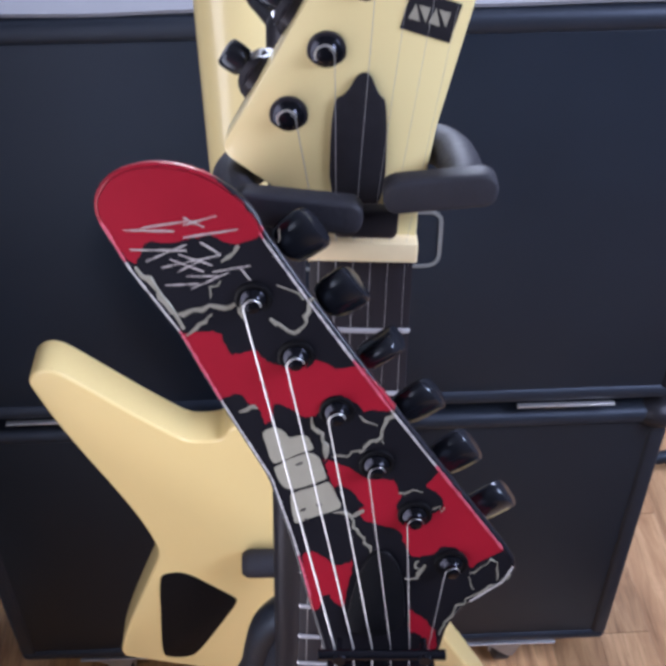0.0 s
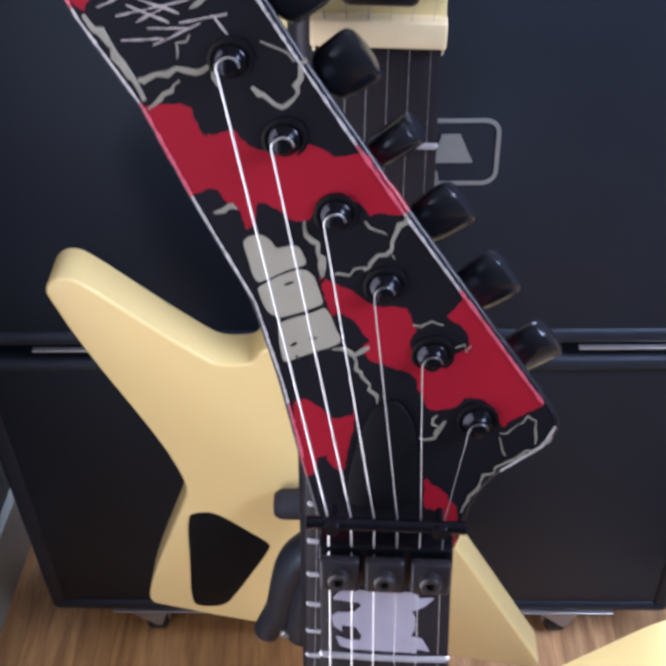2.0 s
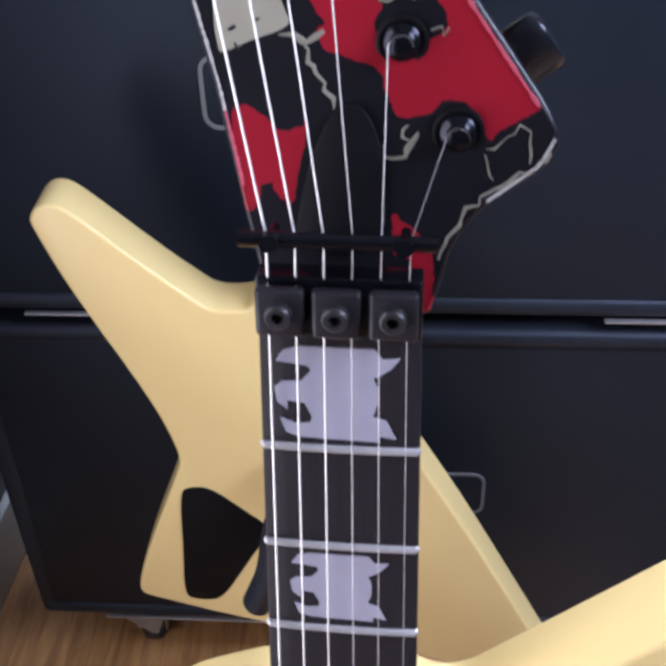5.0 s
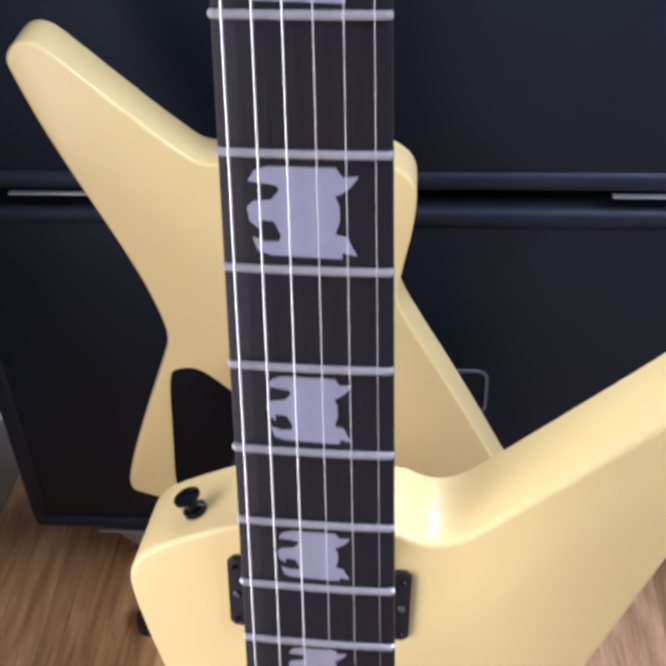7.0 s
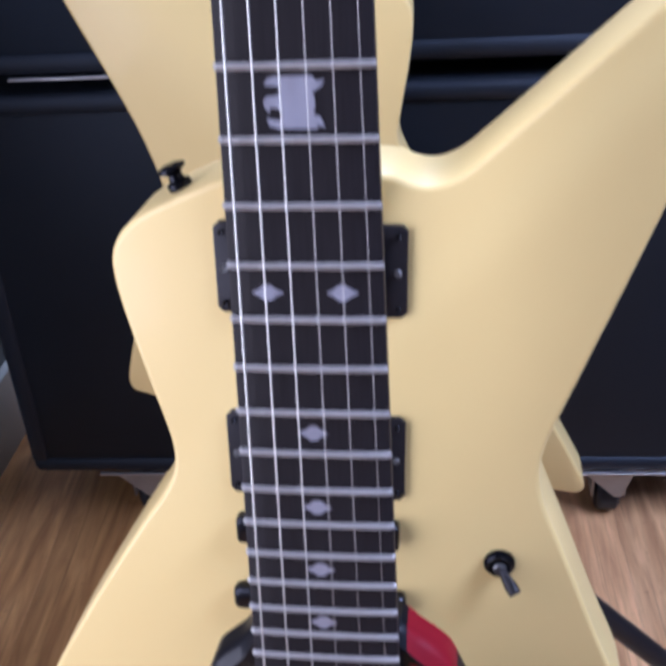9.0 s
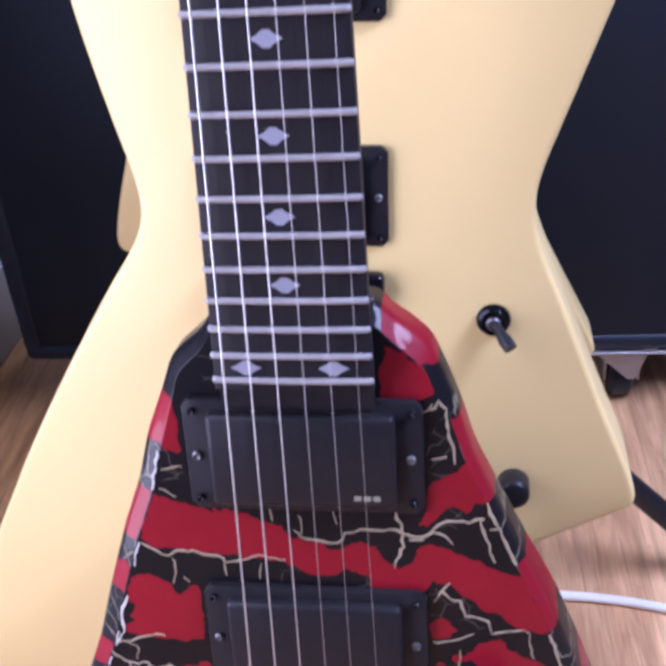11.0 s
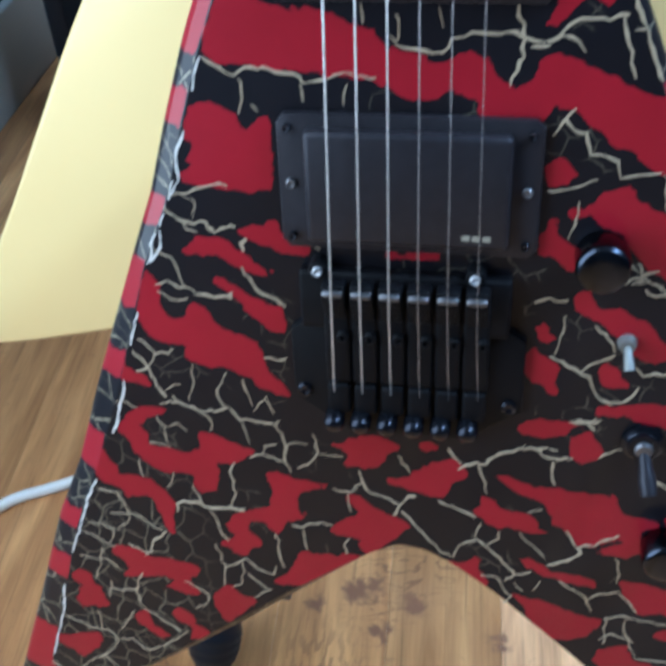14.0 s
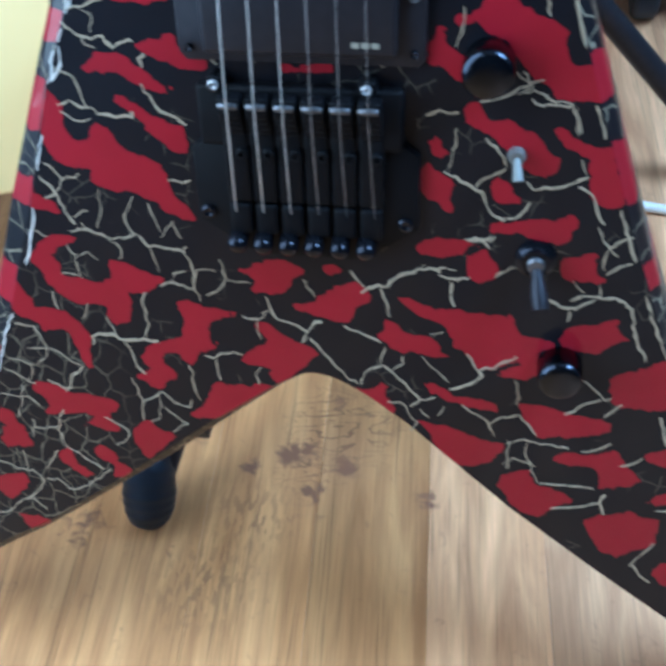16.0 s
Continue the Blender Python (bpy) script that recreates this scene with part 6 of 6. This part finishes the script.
part("strap_button", lathe(bmesh.new(), [(0.0062, -0.002), (0.0062, 0.0008), (0.0036, 0.0022), (0.0036, 0.0050), (0.0072, 0.0074), (0.0072, 0.0090), (0.0040, 0.0102)], 18, Matrix.Translation((-0.0665, -0.4660, BF - 0.018)) @ pose(0, 0, 0, -90, 0, 24)), BLACK_METAL, cream, "black strap button")

back_guitar = thing("electric_guitar", pose(-0.095, 0.434, 0.9, 91.55, 0, 1.95), "cream lacquered angular electric guitar hanging with its back out", "electric guitar")
COUT = [(-0.0210, 0.2050), (-0.0290, 0.2230), (-0.0400, 0.2262), (-0.0610, 0.2265), (-0.0743, 0.2165), (-0.1061, 0.1875), (-0.1565, 0.1370), (-0.1690, 0.1275), (-0.1830, 0.1280), (-0.1930, 0.1400), (-0.1905, 0.1530), (-0.1740, 0.2083), (-0.1265, 0.3267), (-0.1122, 0.3800), (-0.1098, 0.4043), (-0.1182, 0.4279),
        (-0.1554, 0.5230), (-0.1765, 0.5878), (-0.1760, 0.6060), (-0.1660, 0.6110), (-0.0696, 0.6446), (0.040, 0.6700), (0.1658, 0.7160), (0.2500, 0.7380), (0.2620, 0.7380), (0.2670, 0.7270), (0.2560, 0.7030), (0.2215, 0.6304), (0.1524, 0.4824), (0.1031, 0.3880), (0.0890, 0.3560), (0.0920, 0.3330),
        (0.1010, 0.2900), (0.1050, 0.2580), (0.1020, 0.2400), (0.0900, 0.2280), (0.0640, 0.2150), (0.0410, 0.2050)]
bm = bmesh.new()
slab(bm, resample(rounded(flip(COUT), 2), 0.006), edge_round(0.003, 0.040, 4))
cb = part("body", bm, CREAM, back_guitar, "cream lacquered body seen from behind")
bm = bmesh.new()
slab(bm, rounded(flip([(-0.1150, 0.4450), (-0.1060, 0.4375), (-0.0860, 0.4365), (-0.0590, 0.4650), (-0.0355, 0.4890), (-0.0355, 0.4990), (-0.0600, 0.5480), (-0.0860, 0.5985), (-0.0980, 0.6105), (-0.1220, 0.6105), (-0.1300, 0.6000), (-0.1220, 0.5250)]), 2), edge_round(0.0006, 0.0016, 2), lambda p: 0.0013)
part("control_plate", bm, BRIDGE_BLACK, cb, "black control cavity plate")
bm = bmesh.new()
rows = []
for k in range(9):
    s = 0.235 - 0.50 * k / 8
    h = 0.0285 - 0.0015 * k / 8
    rows.append([bm.verts.new(gl(0.0095 - h * math.cos(math.pi * j / 12), s, -0.020 + 0.016 * math.sin(math.pi * j / 12))) for j in range(13)])
for a, c in zip(rows, rows[1:]):
    for j in range(12):
        bm.faces.new((a[j], a[j + 1], c[j + 1], c[j]))
    bm.faces.new((a[0], c[0], c[12], a[12]))
bm.faces.new(rows[0])
bm.faces.new(rows[-1][::-1])
part("neck", bm, CREAM_HEAD, back_guitar, "cream painted neck back")
bm = bmesh.new()
slab(bm, resample(rounded(flip([(-0.0125, -0.245), (-0.0400, -0.300), (-0.0700, -0.380), (-0.0750, -0.420), (-0.0600, -0.430), (0.030, -0.340), (0.050, -0.300), (0.0315, -0.245)]), 1), 0.006), edge_round(0.0012, 0.0145, 2), lambda p: -0.012)
part("headstock", bm, CREAM_HEAD, back_guitar, "cream headstock seen from behind")



# ---- stands, cable, floor boards ----
def foam_roll(name, parent, pts, r, label=""):
    P = spline(pts, 5)
    n = len(P)
    return part(name, tube(bmesh.new(), P, [r * (0.72 if i in (0, n - 1) else 0.93 if i in (1, n - 2) else 1.0) for i in range(n)], 18), FOAM, parent, label)


# double stand that carries both cream guitars back to back
stand = thing("guitar_stand", pose(-0.03, 0.27, 0), "black double hanging guitar stand holding two cream guitars", "guitar stand")
part("pole", tube(bmesh.new(), [(-0.044, 0, 0.22), (-0.0375, 0, 0.42), (-0.0372, 0, 0.43), (-0.0115, 0, 1.165), (-0.0113, 0, 1.17)], [0.0125, 0.0125, 0.0108, 0.0108, 0.008], 20), BLACK, stand)
part("hub", lathe(bmesh.new(), [(0.018, 0.36), (0.023, 0.37), (0.023, 0.43), (0.018, 0.44)], 20, Matrix.Translation((-0.037, 0, 0))), RUBBER, stand)
for fx, fy in ((0.31, 0.082), (-0.276, 0.218), (-0.17, -0.17)):
    d = Vector((fx, fy, 0)).normalized()
    leg = part("leg", tube(bmesh.new(), [Vector((-0.037, 0, 0.40)) + d * 0.02, Vector((fx * 0.55, fy * 0.55, 0.185)), Vector((fx, fy, 0.014))], 0.0105, 10), BLACK, stand)
    part("rubber_foot", lathe(bmesh.new(), [(0.010, 0.0), (0.016, 0.002), (0.016, 0.018), (0.012, 0.030), (0.006, 0.034)], 16, Matrix.Translation((fx, fy, 0))), RUBBER, leg)
# yoke round the front guitar's neck, under its headstock
part("yoke_arm", tube(bmesh.new(), spline([(-0.012, 0, 1.150), (0.005, -0.05, 1.165), (0.018, -0.085, 1.165)], 6), 0.009, 12), BLACK, stand)
B_IN = Matrix.Translation((0.03, -0.27, 0)) @ cream.matrix_world


def on_b(x, s, n):
    return B_IN @ gl(x, s, n)


foam_roll("padded_arm", stand, [on_b(0.000, -0.030, -0.046), on_b(-0.030, -0.028, -0.042), on_b(-0.050, -0.027, -0.026), on_b(-0.052, -0.023, -0.010), on_b(-0.044, -0.020, 0.004), on_b(-0.036, -0.022, 0.012)], 0.0095, "grey foam-padded arm")
foam_roll("padded_arm", stand, [on_b(0.000, -0.030, -0.046), on_b(0.024, -0.036, -0.036), on_b(0.035, -0.038, -0.022), on_b(0.038, -0.038, 0.000), on_b(0.037, -0.037, 0.012)], 0.0085, "grey foam-padded arm")


def flap(x0, x1, s0, tilt, label):
    bm = bmesh.new()
    outline = [(x0, -0.0068), (x1, -0.0068), (x1, 0.0068), (x0, 0.0068)]
    slab(bm, resample(rounded(resample(outline, 0.0136), 3), 0.003), edge_round(0.0020, 0.0105, 3), lambda p: 0.023)
    ob = part("lock_flap", bm, FOAM, stand, label)
    ob.matrix_local = B_IN @ pose(0, -s0, 0, 0, 0, tilt)
    return ob


flap(-0.050, -0.001, -0.0295, -5, "black padded lock flap across the strings")
flap(0.006, 0.049, -0.0380, 7, "black padded lock flap across the strings")
part("lock_cam", box(bmesh.new(), -0.012, 0.013, 0.017, 0.030, 0.0065, 0.0150, 0.003), BLACK, stand).matrix_local = B_IN
# rests against the back of the rear guitar
C_IN = Matrix.Translation((0.03, -0.27, 0)) @ back_guitar.matrix_world


def on_c(x, s, n):
    return C_IN @ gl(x, s, n)


part("rest_bar", tube(bmesh.new(), [on_c(0.030, 0.400, 0.020), on_c(0.040, 0.402, 0.060), Vector((-0.035, 0, 0.498))], 0.008, 10), BLACK, stand)
foam_roll("foam_rest", stand, [on_c(-0.0225, 0.3995, 0.0170), on_c(0.0000, 0.3995, 0.0170), on_c(0.0330, 0.4005, 0.0170)], 0.0150, "black foam rest against the guitar's back")
for pts, r in (([(0.004, 0.016, 0.640), (-0.030, 0.018, 0.628), (-0.047, 0.020, 0.603), (-0.056, 0.021, 0.570), (-0.064, 0.022, 0.535), (-0.079, 0.024, 0.496)], [0.014, 0.016, 0.0165, 0.0150, 0.0135, 0.0120]),
               ([(0.010, 0.010, 0.636), (-0.018, 0.012, 0.618), (-0.031, 0.014, 0.585), (-0.040, 0.016, 0.545), (-0.047, 0.018, 0.506)], [0.016, 0.018, 0.0190, 0.0180, 0.0150])):
    n = max(1, 40 // (len(pts) - 1))
    path = spline(pts, n)
    thick = [r[min(k // n, len(r) - 2)] + (r[min(k // n, len(r) - 2) + 1] - r[min(k // n, len(r) - 2)]) * (k / n - min(k // n, len(r) - 2)) for k in range(len(path))]
    part("padded_cradle", tube(bmesh.new(), path, thick, 16), RUBBER, stand, "black rubbery flared cradle arm")
part("cradle_bolt", lathe(bmesh.new(), [(0.0045, 0.0), (0.0045, 0.003), (0.0035, 0.0042), (0.0010, 0.0042)], 16, pose(-0.061, 0.0115, 0.513, 90)), ZINC, stand, "small bright bolt head")
part("cradle_bar", tube(bmesh.new(), [Vector((0.006, 0.012, 0.638)), Vector((0, 0.0, 0.625))], 0.012, 10), BLACK, stand)
part("neck_yoke", tube(bmesh.new(), [Vector((0, 0, 1.150)), Vector((-0.03, 0.07, 1.150)), Vector((-0.045, 0.125, 1.150))], 0.009, 10), BLACK, stand)

# stand of the red guitar
astand = thing("guitar_stand", pose(0, 0.06, 0), "low black tubular guitar stand under the red guitar", "guitar stand")
AR = Matrix.Translation((0, -0.06, 0)) @ red_guitar.matrix_world
for sx in (-1, 1):
    foot = Vector((-0.136, -0.111, 0.0)) if sx < 0 else Vector((0.175, -0.05, 0.0))
    leg = part("leg", tube(bmesh.new(), spline([Vector((0, 0.03, 0.34)), Vector((foot.x * 0.55, 0.0, 0.19)), Vector((foot.x * 0.93, foot.y * 0.80, 0.040)), foot + Vector((0, 0.006, 0.022))], 5), 0.0095, 12), BLACK, astand)
    line = spline([foot + Vector((-0.002 * sx, 0.022, 0.046)), foot + Vector((0, 0.012, 0.040)), foot + Vector((0, 0.002, 0.026)), foot + Vector((0, -0.004, 0.016)), foot + Vector((0, -0.0055, 0.009)), foot + Vector((0, -0.0065, 0.004)), foot + Vector((0, -0.007, 0.001))], 8)
    full = (0.012, 0.0165, 0.0180, 0.0165, 0.0135, 0.0090, 0.0030)
    girth = []
    for k in range(len(line)):
        u = 6 * k / (len(line) - 1)
        a = min(5, int(u))
        r = full[a] + (full[a + 1] - full[a]) * (u - a)
        girth.append(r - (0.0006 if k % 4 == 2 and 8 < k < 40 else 0.0))
    part("rubber_foot", tube(bmesh.new(), line, girth, 18), RUBBER, leg, "black ribbed rubber foot")
    a = AR @ gl(0.062 * sx, 0.815, -0.060)
    c = AR @ gl(0.066 * sx, 0.8370 if sx < 0 else 0.822, -0.026 if sx < 0 else -0.034)
    part("cradle", tube(bmesh.new(), [Vector((0, 0.03, 0.33)), a, c], 0.008, 12), RUBBER, astand)
part("rear_leg", tube(bmesh.new(), [Vector((0, 0.03, 0.34)), Vector((0.0, 0.16, 0.01))], 0.0095, 12), BLACK, astand)
part("back_post", tube(bmesh.new(), [Vector((0, 0.03, 0.33)), AR @ gl(0, 0.60, -0.066)], 0.010, 12), BLACK, astand)

cable = thing("cable", pose(0, 0, 0), "white rubber-sheathed cable lying on the wooden floor", "cable")
part("sheath", tube(bmesh.new(), spline([(-0.62, -0.52, 0.0047), (-0.47, -0.22, 0.0047), (-0.40, -0.06, 0.0047), (-0.352, 0.011, 0.0047), (-0.328, 0.050, 0.0047), (-0.286, 0.075, 0.0047), (-0.20, 0.13, 0.0047), (-0.08, 0.24, 0.0047), (0.04, 0.30, 0.0047), (0.129, 0.308, 0.0047),
                                         (0.229, 0.297, 0.0047), (0.36, 0.25, 0.0047), (0.52, 0.24, 0.0047), (0.75, 0.33, 0.0047)], 8), 0.0044, 10), CABLE, cable)

# things on the floor past the cabinets' east end
case = thing("equipment_case", pose(0.62, 0.50, 0, 0, 0, -38), "low black equipment case standing on the pale floor", "case")
part("body", box(bmesh.new(), -0.15, 0.25, -0.16, 0.105, 0.004, 0.060, 0.010), VINYL, case)
for x, y in ((-0.12, -0.13), (0.22, -0.13), (-0.12, 0.075), (0.22, 0.075)):
    part("rubber_foot", lathe(bmesh.new(), [(0.010, 0.0), (0.011, 0.003), (0.009, 0.006)], 14, Matrix.Translation((x, y, 0))), RUBBER, case)
lead = thing("cable", pose(0, 0, 0), "thick dark brown cable lying on the pale floor", "cable")
part("sheath", tube(bmesh.new(), spline([(0.40, 0.975, 0.012), (0.52, 0.995, 0.012), (0.70, 1.03, 0.012), (0.95, 1.02, 0.012), (1.2, 1.10, 0.012)], 8), 0.0115, 12), RUBBER, lead)

# floor boards
board_bm = bmesh.new()
box(board_bm, -0.03742, 0.03742, -1.20, 1.20, -0.012, 0.0, 0.0003)
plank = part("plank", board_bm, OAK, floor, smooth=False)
ROT = pose(0, 0, 0, 0, 0, 3.9)
first = True
for i in range(-9, 20):
    for j in (-1, 0, 1):
        x, mid = 0.082 + 0.075 * i, -0.35 + 2.401 * j + 0.11 * ((i * 7) % 5 - 2)
        tilt = x * math.sin(radians(3.9))
        # each row ends under the north and south walls
        y0, y1 = max(mid - 1.20, -2.45 - tilt), min(mid + 1.20, 2.05 - tilt)
        # and the outer rows stop inside the side walls
        y0, y1 = max(y0, (x - 1.563) / 0.068), min(y1, (x + 0.663) / 0.068)
        if y1 - y0 < 0.05:
            continue
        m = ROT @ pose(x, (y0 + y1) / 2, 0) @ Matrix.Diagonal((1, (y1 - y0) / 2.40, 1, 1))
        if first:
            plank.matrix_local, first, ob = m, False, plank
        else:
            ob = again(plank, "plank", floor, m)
        # board tints: part real tone, part window light painted on the east rows
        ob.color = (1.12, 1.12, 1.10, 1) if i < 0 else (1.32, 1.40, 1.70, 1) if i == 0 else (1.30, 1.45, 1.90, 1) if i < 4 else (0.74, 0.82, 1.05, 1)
